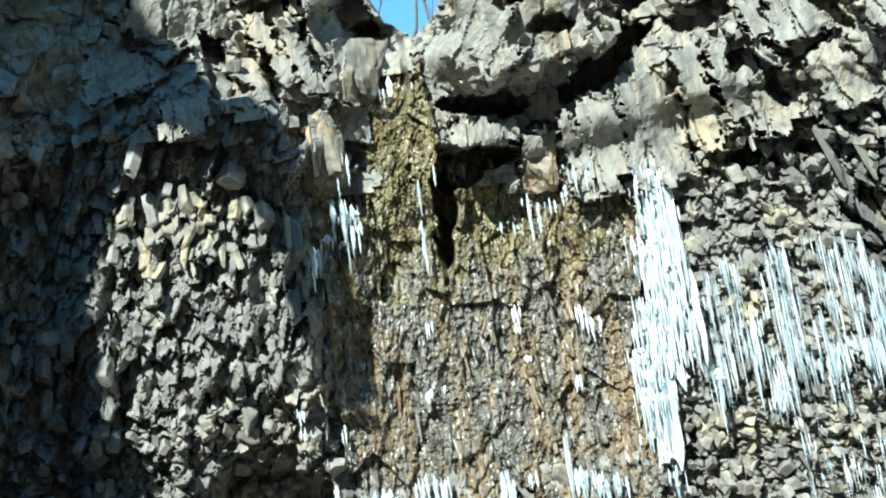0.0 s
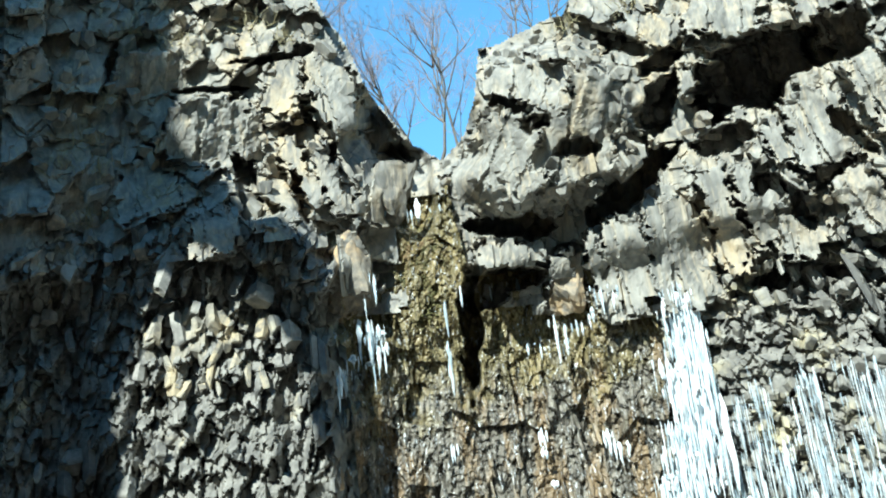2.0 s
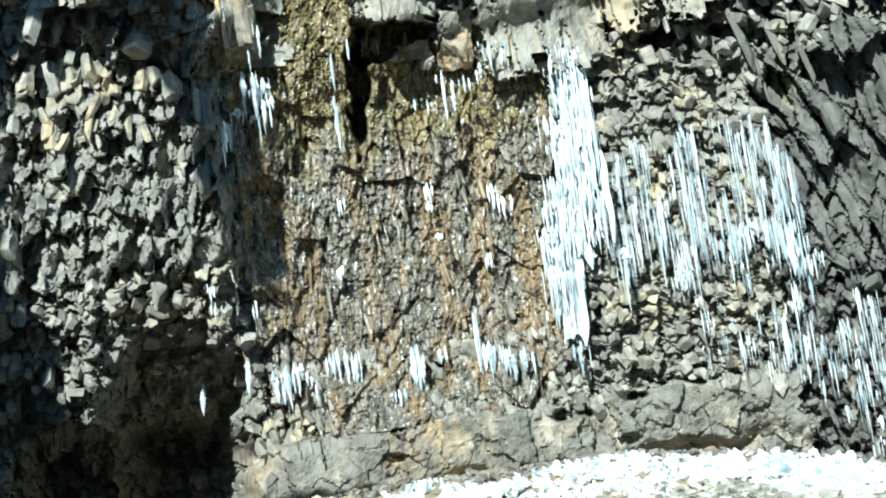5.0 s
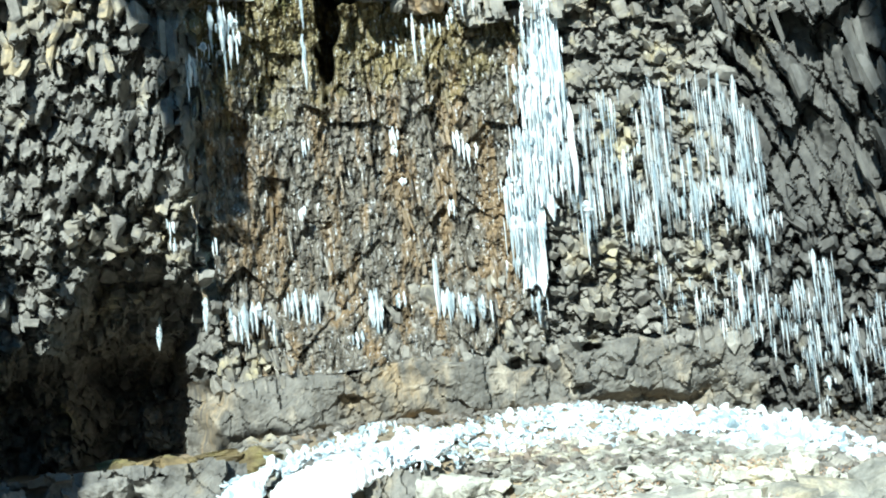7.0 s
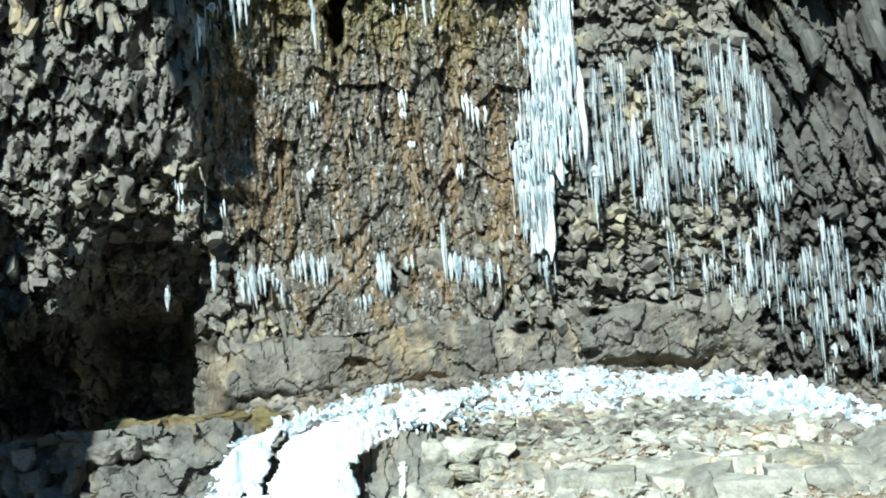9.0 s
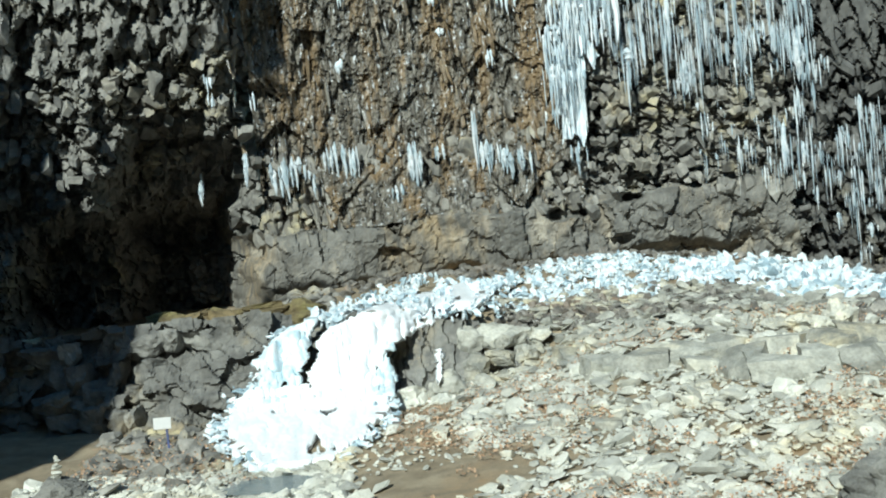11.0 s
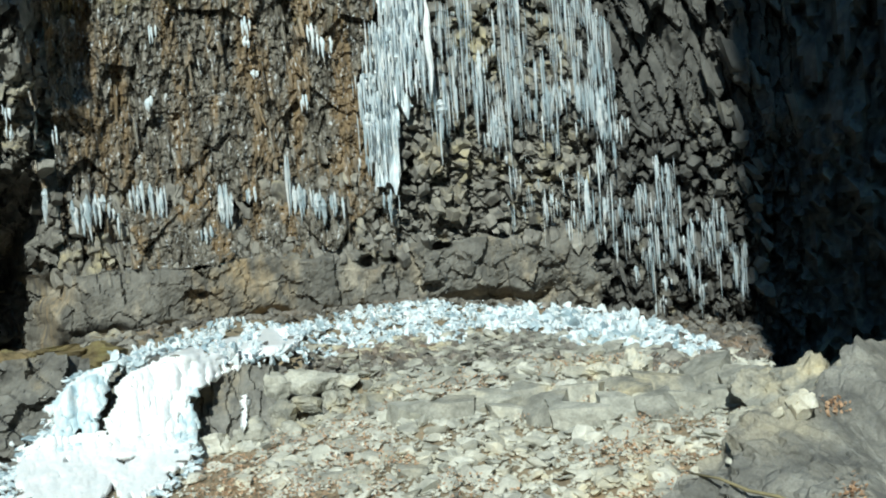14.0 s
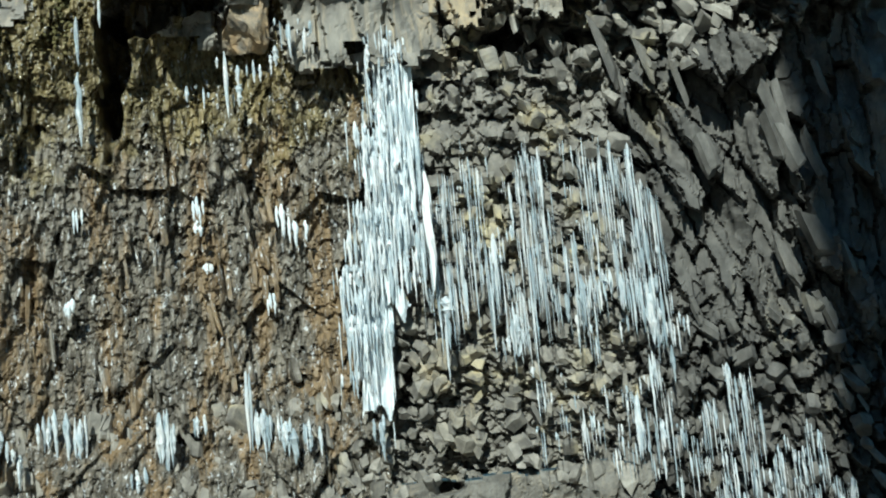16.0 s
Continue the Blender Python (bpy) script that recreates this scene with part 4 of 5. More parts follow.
tagged(new("leaf_pile", joined(pile, [(leaf_v, leaf_f)], LEAF)), "small pile of dry leaves on the boulder", "leaves", kind="stuff")


def tube(points, radii, sides=6):
    """A bent round stick through the points."""
    v, f = [], []
    pts = [Vector(p) for p in points]
    for j, p in enumerate(pts):
        d = (pts[min(j + 1, len(pts) - 1)] - pts[max(j - 1, 0)]).normalized()
        q = d.to_track_quat("Z", "Y").to_matrix()
        for i in range(sides):
            a = 2 * math.pi * i / sides
            v.append(p + q @ Vector((math.cos(a), math.sin(a), 0)) * radii[j])
    for j in range(len(pts) - 1):
        for i in range(sides):
            f.append((j * sides + i, j * sides + (i + 1) % sides, (j + 1) * sides + (i + 1) % sides, (j + 1) * sides + i))
    f.append(tuple(reversed(range(sides))))
    f.append(tuple((len(pts) - 1) * sides + i for i in range(sides)))
    return np.array([tuple(p) for p in v]), f


stick_pts = [tuple(on_boulder(13.45 + 0.9 * i, -4.55 - 0.4 * i) + [0, -0.1, 0.06]) for i in range(7)]
tagged(new("stick", mesh_of(*tube(stick_pts, (0.006, 0.008, 0.01, 0.011, 0.012, 0.012, 0.012)), STRAW, True)), "yellow brown bare stick lying on the boulder", "stick")

# cairn of balanced stones by the pool
base = ground_hit(-9.85, -3.5)
cairn = tagged(new("cairn"), "small cairn of pale flat stones on a dark rock", "cairn")
cairn.matrix_world = Matrix.Translation(base)
up = 0.1
for i, (wd, hg) in enumerate(((1.0, 0.42), (0.26, 0.075), (0.22, 0.07), (0.2, 0.06), (0.15, 0.055), (0.13, 0.05), (0.09, 0.075))):
    me = shared(ROCKS, "rock", 2, STEP) if i == 0 else shared(STONES, "stone", i, SCREE)
    part("base_rock" if i == 0 else "stone", me, cairn, "dark rounded base rock" if i == 0 else "",
         to_matrix(np.diag([wd, wd * 0.7, hg * 1.3]), (rng.uniform(-0.02, 0.02), 0, up)))
    up += hg * 0.62 if i == 0 else hg * 0.9

# sign by the pool
foot = ground_hit(-6.75, -2.55)
sign = tagged(new("sign"), "small blank white sign on a blue post", "sign")
sign.matrix_world = Matrix.Translation(foot)


def box(wd, dp, hg, mat, bevel=0.004):
    bm = bmesh.new()
    bmesh.ops.create_cube(bm, size=1.0)
    bmesh.ops.scale(bm, vec=(wd, dp, hg), verts=bm.verts)
    bmesh.ops.bevel(bm, geom=bm.edges[:], offset=bevel, segments=2, affect="EDGES")
    me = bpy.data.meshes.new("box")
    bm.to_mesh(me)
    bm.free()
    me.materials.append(mat)
    return me


part("board", box(0.3, 0.012, 0.2, WHITE), sign, "blank white board", pose(-0.06, -0.025, 0.52, -6, 3, 4))
part("post", box(0.04, 0.025, 0.62, POST), sign, "faded blue post", pose(0, 0, 0.28))

pool_u, pool_v = np.meshgrid(np.linspace(-1, 1, 14), np.linspace(-1, 1, 14))
pool_pts = np.stack([-2.2 + 0.8 * pool_u, 16.3 + 0.55 * pool_v, 0.0 * pool_u + float(ground_z(-2.2, 16.3)) + 0.1], -1)
tagged(new("pool", grid_mesh(pool_pts, (pool_u ** 2 + pool_v ** 2)[:-1, :-1] < 1.05, WATER, True)), "shallow grey blue pool below the ice", "pool", kind="structure")

# ---- ice ----
def icicle_shape(seed, rings=6, sides=6):
    """An icicle one unit long that hangs from the origin, one unit wide at its root."""
    r = np.random.default_rng(seed)
    v, f = [], []
    for j in range(rings):
        t = j / (rings - 1)
        rad = 0.6 * (0.12 + 0.88 * min(1.0, t / 0.35)) * (1 - t) ** 0.7 * (1 + 0.4 * r.normal() * t * (1 - t) * 2) + 0.02
        off = r.normal(size=2) * 0.06 * (j > 0)
        for i in range(sides):
            a = 2 * math.pi * i / sides + 0.3 * j
            v.append((math.cos(a) * rad * r.uniform(0.85, 1.15) + off[0], math.sin(a) * rad + off[1], -t))
    for j in range(rings - 1):
        for i in range(sides):
            f.append((j * sides + i, (j + 1) * sides + i, (j + 1) * sides + (i + 1) % sides, j * sides + (i + 1) % sides))
    f.append(tuple(range(sides)))
    f.append(tuple((rings - 1) * sides + i for i in reversed(range(sides))))
    return np.array(v), f


ICICLES = [icicle_shape(i, 8) for i in range(16)]


def hang(X, Z, long, wide, forward=0.5):
    """One icicle's place: root on the face at (X, Z) of the upright plane, its size in metres."""
    y = float(depth(X, Z)) - forward
    m = np.array(Matrix.Rotation(rng.uniform(0, 6.3), 3, "Z")) @ np.diag([wide, wide, long])
    return int(rng.integers(len(ICICLES))), m, place(np.array(X), np.array(Z), y)


def curtain(X0, X1, top, bottom, groups, long, wide, forward=0.5, crowd=(3, 9)):
    """Places of icicles in small groups between two slanting lines (height at X0 and at X1)."""
    out = []
    for g in range(groups):
        u = (g * 0.618 + 0.04 * rng.random()) % 1.0
        X = X0 + (X1 - X0) * u + 0.5 * value_noise(np.array([u * 1.7 * (X1 - X0)]), np.array([0.3]), 51)[0]
        sway = 1.4 * value_noise(np.array([X * 1.3]), np.array([0.7]), 55)[0]
        hi, lo = top[0] + (top[1] - top[0]) * u + 0.6 * sway, bottom[0] + (bottom[1] - bottom[0]) * u + sway
        L = long[0] + (long[1] - long[0]) * rng.random() ** 1.5
        Z = rng.uniform(min(lo + L, hi), hi) + rng.normal() * 0.15
        ahead = forward + rng.uniform(-0.15, 0.25)
        n = int(rng.integers(*crowd))
        lean = rng.normal() * 0.25
        for i in range(n):
            w = rng.uniform(*wide) * math.exp(rng.normal() * 0.45 - 0.15)
            off = (i - n / 2) * rng.uniform(0.6, 1.5) * wide[1]
            if rng.random() < 0.12:
                k, m, p = hang(X + off, Z + 0.1, L * rng.uniform(0.3, 0.75), w, ahead - 0.12)
                out.append((k, np.diag([w * rng.uniform(1.5, 2.6), w * 0.6, m[2, 2]]), p))      # a frozen film behind
            out.append(hang(X + off, Z + lean * off + rng.normal() * 0.07, L * rng.uniform(0.12, 1.15), w, ahead + rng.uniform(-0.12, 0.12)))
    return out


def ice_curtain(items, label, name="icicle_curtain", kind="icicles", group="icicle curtains", mat=None):
    """A row of icicles: up to 300 as parts of their own, any more joined."""
    ob = tagged(new(name), label, kind, group=group)
    ob.matrix_world = Matrix.Translation(Vector(items[0][2].tolist()))
    base_at = np.array(items[0][2])
    for k, m, p in items[:300]:
        part("icicle", shared(ICICLES, "icicle", k, mat or ICE), ob, at=to_matrix(m, p - base_at))
    if len(items) > 300:
        tagged(part("icicle_fringe", joined([(k, m, p - base_at) for k, m, p in items[300:]], ICICLES, mat or ICE, True), ob), "many thin icicles", kind="stuff")
    return ob


def ice_sheet(X0, X1, Z0, Z1, lean, label, seed):
    """A lumpy sheet of ice with runs and a ragged lower edge, clinging to the face."""
    U, V = np.meshgrid(np.linspace(0, 1, 46), np.linspace(0, 1, 90))
    X, Z = X0 + (X1 - X0) * U + lean * (V - 0.5), Z0 + (Z1 - Z0) * V
    ragged = 0.22 + 0.3 * fbm(X * 3.0, X * 0 + seed, seed, 3)
    want = (V > ragged) & (np.abs(U - 0.5) < 0.47 + 0.2 * fbm(Z * 1.5, U * 0 + seed, seed + 3, 3)) & (V < 0.95 + 0.3 * fbm(X * 3, X * 0, seed + 8, 2))
    D = depth(X, Z) - 0.47 - 0.3 * np.abs(value_noise(X * 9 + fbm(Z, X, seed), Z * 0.9, seed)) - 0.14 * value_noise(X * 20, Z * 2, seed + 1) - 0.18 * fbm(X * 2.2, Z * 1.1, seed + 5)
    want &= fbm(X * 2.6, Z * 1.2, seed + 7, 3) < 0.3
    tagged(new("ice_sheet", grid_mesh(place(X, Z, D), want[:-1, :-1], SNOWICE, True)), label, "ice", group="ice sheets")


ice_sheet(5.75, 6.65, 9.0, 13.0, 0.1, "thin white ice clinging to grey rock", 3)
ice_sheet(5.3, 6.5, 5.9, 11.0, 0.25, "thick white frozen column with vertical runs", 5)
ice_sheet(4.95, 5.75, 4.3, 8.2, 0.2, "bulging white foot of the frozen column", 9)
ice_curtain(curtain(5.9, 6.6, (13.2, 12.6), (9.3, 9.0), 20, (0.5, 1.8), (0.03, 0.09), 0.6)
            + curtain(5.4, 6.5, (11.0, 10.8), (6.2, 6.8), 46, (0.5, 2.2), (0.03, 0.1), 0.65)
            + curtain(5.0, 5.8, (8.4, 8.0), (4.5, 4.3), 34, (0.5, 1.9), (0.03, 0.09), 0.65), "thick white frozen column of merged icicles", mat=COLUMNICE)
ice_curtain(curtain(6.7, 9.6, (10.4, 10.2), (5.6, 5.2), 66, (0.4, 2.6), (0.016, 0.045), 0.5, (1, 6))
            + curtain(9.0, 12.4, (11.3, 9.4), (5.4, 5.2), 80, (0.4, 2.6), (0.016, 0.045), 0.5, (1, 6)), "wide curtain of thin pale blue icicles")
ice_curtain(curtain(6.9, 9.2, (8.6, 8.2), (5.0, 5.3), 20, (1.3, 2.8), (0.04, 0.085), 0.55, (2, 6)), "row of long bright icicles")
ice_curtain(curtain(10.2, 12.3, (7.4, 7.0), (5.2, 5.0), 14, (0.6, 1.5), (0.035, 0.08)), "cluster of short bright icicles on grey rock")
ice_curtain(curtain(8.9, 11.9, (5.2, 4.8), (2.4, 2.0), 30, (0.4, 1.6), (0.02, 0.06), 0.5, (2, 6)), "sparse icicles on grey rubble")
ice_curtain(curtain(11.7, 15.9, (6.6, 3.0), (1.6, 0.3), 85, (0.4, 1.6), (0.018, 0.048), 0.5, (2, 7)), "slanting fringe of icicles on the dark cliff foot")
ice_curtain(curtain(2.1, 4.5, (12.8, 13.3), (11.3, 11.8), 9, (0.5, 1.7), (0.06, 0.13), 0.9, (2, 6)), "icicles under the rock lip")
ice_curtain(curtain(-2.45, -2.15, (15.4, 15.2), (13.2, 12.6), 5, (0.8, 1.6), (0.06, 0.13), 0.7, (2, 4)) + curtain(-2.6, -2.1, (13.6, 13.4), (11.8, 11.6), 6, (0.8, 1.8), (0.06, 0.13), 0.6, (3, 5))
            + curtain(-3.5, -2.5, (11.7, 12.6), (10.6, 11.2), 6, (0.5, 1.2), (0.05, 0.12), 0.6, (2, 5)), "thin frozen trickle beside the notch")
ice_curtain(curtain(-1.3, 0.0, (16.8, 16.6), (15.9, 15.7), 4, (0.4, 0.9), (0.05, 0.1), 0.4, (2, 5)), "small icicles in the mossy notch")
for X, Z, L, wd in ((6.75, 9.9, 2.4, 0.22), (-0.45, 13.6, 1.0, 0.1), (-0.5, 12.4, 1.5, 0.16), (-0.9, 16.9, 0.8, 0.22), (-1.9, 17.0, 0.6, 0.14), (0.05, 14.0, 0.6, 0.08), (0.9, 13.9, 0.5, 0.08), (1.7, 14.0, 0.9, 0.14)):
    k, m, p = hang(X, Z, L * 1.1, wd * 1.3, 0.95 if wd > 0.2 else 0.6)
    ob = tagged(new("icicle", shared(ICICLES, "icicle", k, WHITEICE if wd > 0.2 else ICE)), "single pale blue icicle hanging from wet basalt", "icicle", group="single icicles")
    ob.matrix_world = to_matrix(m, p)
# bunches of icicles along the lower rubble
for X, Z, L, wide, n in ((-2.55, 5.0, 1.1, 0.55, 14), (-2.95, 4.75, 0.7, 0.2, 5), (-1.42, 5.25, 0.85, 0.22, 8), (-0.9, 5.15, 1.1, 0.3, 8), (0.88, 5.0, 1.35, 0.3, 11), (0.28, 4.0, 0.7, 0.25, 6), (-3.75, 5.3, 0.8, 0.2, 5), (-4.95, 4.85, 0.9, 0.16, 4),
                         (2.55, 5.7, 1.6, 0.16, 5), (2.8, 4.9, 1.0, 0.4, 8), (3.3, 4.7, 0.8, 0.4, 8), (3.7, 4.6, 0.8, 0.3, 6), (-2.0, 4.5, 0.6, 0.3, 4), (1.6, 4.9, 0.5, 0.3, 3), (5.4, 4.6, 0.7, 0.3, 6)):
    items = [hang(X + rng.normal() * wide * 0.34, Z + rng.normal() * 0.1, L * rng.uniform(0.35, 1.1), 0.1 * math.exp(rng.normal() * 0.4), 0.6 + rng.uniform(-0.1, 0.1)) for _ in range(n)]
    items += [(k, np.diag([wide * 0.35, 0.09, L * 0.55]), p + [0, 0.05, 0]) for k, m, p in items[:1 + n // 6]]
    ice_curtain(items, "bunch of white pointed icicles under the wet face", "icicle_bunch", "icicles", "icicle bunches")
# lumps of ice stuck to the wet face
for X, Z, wd, hg in ((-0.95, 7.35, 0.3, 0.4), (-0.7, 9.2, 0.16, 0.55), (1.75, 9.3, 0.2, 0.45), (1.72, 8.9, 0.25, 0.25), (3.55, 8.9, 0.3, 0.9), (3.8, 8.7, 0.3, 0.6), (-3.3, 6.7, 0.14, 0.4), (-4.5, 7.3, 0.14, 0.45), (-4.45, 6.8, 0.12, 0.35), (3.2, 7.2, 0.2, 0.4), (1.9, 8.0, 0.2, 0.2)):
    items = [hang(X + rng.normal() * wd * 0.3, Z + hg / 2 + rng.normal() * 0.05, hg * rng.uniform(0.5, 1.1), wd * rng.uniform(0.3, 0.6), 0.35) for _ in range(5)]
    tagged(new("ice_clump", joined(items, ICICLES, SNOWICE, True)), "small clump of white ice on wet basalt", "ice", group="ice clumps")

# ice rubble on the ledge
chunks = []
for _ in range(7000):
    X = rng.uniform(-2.6, 14.7)
    hi = np.interp(X, [-2.6, -0.9, 0.7, 2.0, 3.4, 5.0, 7.3, 11.7, 13.6, 14.8], [0.75, 1.3, 1.55, 1.25, 1.2, 1.5, 1.36, 0.75, -0.1, -0.85])
    lo = np.interp(X, [-2.6, 0.7, 3.4, 5.2, 7.0, 9.2, 9.9, 12.8, 14.8], [0.4, 0.3, 0.1, 0.25, 0.15, 0.25, -0.25, -0.65, -1.05]) + 0.25 * value_noise(np.array([X * 2.3]), np.array([0.5]), 88)[0]
    Z = rng.uniform(lo, hi)
    if fbm(np.array([X * 1.7]), np.array([Z * 4.0]), 98, 3)[0] > (0.3 if X > 3.0 else 0.22) or (X < 3.0 and Z < np.interp(X, [-1.3, -0.4, 0.4, 3.0], [0.55, 0.75, 0.95, 0.9]) and rng.random() < 0.8):
        continue
    s = 0.05 + (0.2 + 0.16 * (X > 8)) * rng.random() ** 3
    p = np.array(ground_hit(X, Z)) + [0, 0, 0.07] if X > 3.0 else place(np.array(X), np.array(Z), max(22.3, 2.45 * FACE / (EYE - Z)) - 0.5)
    m = np.array(Euler(rng.normal(size=3) * 0.9).to_matrix()) @ np.diag([s * rng.uniform(0.9, 2.0), s, s * rng.uniform(0.25, 0.8)])
    chunks.append((int(rng.integers(16)) if s > 0.13 else int(rng.integers(16, 28)), m, p))
tagged(new("ice_rubble", joined(chunks, ALLSTONES, RUBBLEICE)), "bright white broken ice rubble along the ledge", "ice", kind="stuff")


# frozen cascade over the ledge's edge
def ice_depth(Z):
    """How far the ice lies: flat on the pool's bank, steep on the step, flat on the ledge."""
    Z = np.asarray(Z, float)
    bank, ledge = 17.0 + (Z + 3.35) * 1.83, 2.45 * FACE / np.maximum(EYE - Z, 0.5)
    face = 20.45 + 0.45 * (Z + 1.6)
    return np.where(Z < -1.45, np.minimum(bank, face), np.where(Z < 0.3, face, np.maximum(face, ledge)))


def cascade_sheet(name, across, Z, left, right, parent, label, seed, mat, rag=0.3, gaps=9.0):
    """Thick lumpy ice between two edges given along the height (or along the width, if across)."""
    GX, GZ = np.meshgrid(np.arange(-5.8, 4.2, 0.035), np.arange(-3.7, 1.8, 0.035))
    w = rag * fbm(GX * 2.4, GZ * 2.4, seed, 4)
    w2 = rag * fbm(GX * 2.4, GZ * 2.4, seed + 3, 4)
    if across:
        want = (GX > Z[0]) & (GX < Z[-1]) & (GZ + w > np.interp(GX, Z, left)) & (GZ + w2 < np.interp(GX, Z, right))
    else:
        want = (GZ > Z[0]) & (GZ < Z[-1]) & (GX + w > np.interp(GZ, Z, left)) & (GX + w2 < np.interp(GZ, Z, right))
    want &= fbm(GX * 2.2, GZ * 1.6, seed + 11, 3) < gaps
    steep = smooth(-1.9, -1.4, GZ) * smooth(0.6, 0.1, GZ)
    lump = 0.15 + 0.2 * fbm(GX * 1.3, GZ * 1.3, seed + 2) + 0.1 * value_noise(GX * 4, GZ * 5, seed + 4) + 0.05 * value_noise(GX * 11, GZ * 12, seed + 5)
    runs = 0.3 + 0.25 * value_noise(GX * 3, GZ * 0.8, seed + 6) + 0.2 * value_noise(GX * 9, GZ * 1.4, seed + 7) + 0.1 * value_noise(GX * 13, GZ * 7, seed + 8)
    ob = part(name, grid_mesh(place(GX, GZ, ice_depth(GZ) + 0.85 * smooth(-0.8, 0.6, GX) * smooth(-0.6, 0.1, GZ) - steep * runs - (1 - steep) * lump * (1 + 0.6 * smooth(0.2, 0.9, GZ))), want[:-1, :-1], mat, True), parent, label)
    thick = ob.modifiers.new("thickness", "SOLIDIFY")
    thick.thickness, thick.offset = 0.14, 0.0


cascade = tagged(new("frozen_cascade"), "white frozen cascade spilling over the dark rock ledge", "ice")
cascade.matrix_world = Matrix.Identity(4)
cascade_sheet("main_fall", False, (-1.9, -1.6, -1.0, -0.4, 0.05, 0.3, 0.5, 0.7, 0.9, 1.1), (-2.9, -2.85, -2.75, -2.5, -2.3, -2.0, -1.5, -0.7, 0.5, 1.8),
              (-1.1, -0.95, -0.9, -0.5, 0.4, 1.3, 2.2, 2.5, 2.6, 2.6), cascade, "thick white frozen fall", 31, WHITEICE, 0.22, 0.5)
cascade_sheet("side_fall", False, (-1.65, -1.2, -0.6, -0.2, 0.3, 0.6), (-4.1, -4.2, -4.1, -3.95, -3.4, -2.6), (-3.15, -3.05, -2.9, -2.82, -2.6, -2.1), cascade, "narrow bluish frozen fall", 37, BLUEICE, 0.28, 0.4)
cascade_sheet("side_fall", False, (-1.8, -1.2, -0.6, -0.2), (-1.1, -0.95, -0.8, -0.7), (-0.35, -0.45, -0.4, -0.3), cascade, "narrow bluish frozen fall", 41, BLUEICE, 0.25, 0.4)
cascade_sheet("trickle", False, (-1.5, -1.2, -0.8, -0.6), (0.78, 0.8, 0.86, 0.9), (0.84, 0.89, 0.95, 0.95), cascade, "thin frozen trickle on the rock", 53, WHITEICE, 0.06)
cascade_sheet("apron", False, (-3.35, -3.1, -2.7, -2.2, -1.8, -1.45, -1.15), (-4.4, -4.7, -5.05, -5.2, -5.2, -4.85, -4.6), (-2.7, -2.0, -1.3, -0.8, -0.6, -1.3, -2.9), cascade, "white ice apron at the foot of the fall", 47, WHITEICE, 0.6, 0.42)
drift = []
for _ in range(700):
    Z = rng.uniform(-3.3, 0.5)
    X = np.interp(Z, [-3.3, -2.2, -1.6, -1.2, 0.5], [-4.4, -5.4, -4.7, -4.3, -3.0]) + rng.normal() * 0.25 if rng.random() < 0.6 else np.interp(Z, [-3.3, -2.4, -1.6], [-2.2, -0.7, -0.6]) + rng.normal() * 0.2
    if X > -1.5 and Z > -1.6:
        continue
    s = 0.03 + 0.14 * rng.random() ** 3
    m = np.array(Euler(rng.normal(size=3) * 0.5).to_matrix()) @ np.diag([s * 1.6, s, s * 0.6])
    drift.append((int(rng.integers(len(PEBBLES))), m, place(np.array(X), np.array(Z), float(ice_depth(Z)) - 0.2)))
tagged(new("ice_crumbs", joined(drift, PEBBLES, RUBBLEICE)), "white ice crumbs round the frozen cascade", "ice", kind="stuff")
for X, Z, s in ((-0.9, 0.55, 0.3), (-1.3, 0.62, 0.4), (-0.3, 0.9, 0.2), (1.6, 0.75, 0.16), (2.3, 0.85, 0.2), (3.1, 0.9, 0.2), (-2.6, -3.15, 0.2), (-0.9, -2.2, 0.25), (-0.5, -2.5, 0.2)):
    ob = tagged(new("ice_bound_stone", shared(STONES, "stone", int(10 * s) % 16, SLANT)), "dark wet stone showing through the ice", "stone", group="stones in the ice")
    ob.matrix_world = to_matrix(np.diag([s * 1.2, s, s * 0.7]), place(np.array(X), np.array(Z), float(ice_depth(Z)) - 0.25))

# ---- moss, grass and trees at the notch ----
tufts = []
for X, Z, n in ((-1.2, 17.2, 150), (-0.7, 16.6, 130), (-1.5, 15.6, 150), (-1.2, 14.6, 150), (-0.6, 15.6, 120), (-0.9, 13.9, 120), (-0.8, 16.2, 120), (-1.1, 15.0, 120), (-1.0, 13.3, 60), (-1.6, 12.6, 40)):
    for _ in range(n):
        x, z = X + rng.normal() * 0.3, Z + rng.normal() * 0.35
        s = rng.uniform(0.03, 0.1)
        m = np.array(Euler(rng.normal(size=3)).to_matrix()) @ np.diag([s, s, s * 1.3])
        tufts.append((int(rng.integers(len(PEBBLES))), m, place(np.array(x), np.array(z), float(depth(x, z)) - 0.02)))
tagged(new("moss", joined(tufts, PEBBLES, MOSS, True)), "olive brown moss cushions on the wet notch", "moss", kind="stuff")

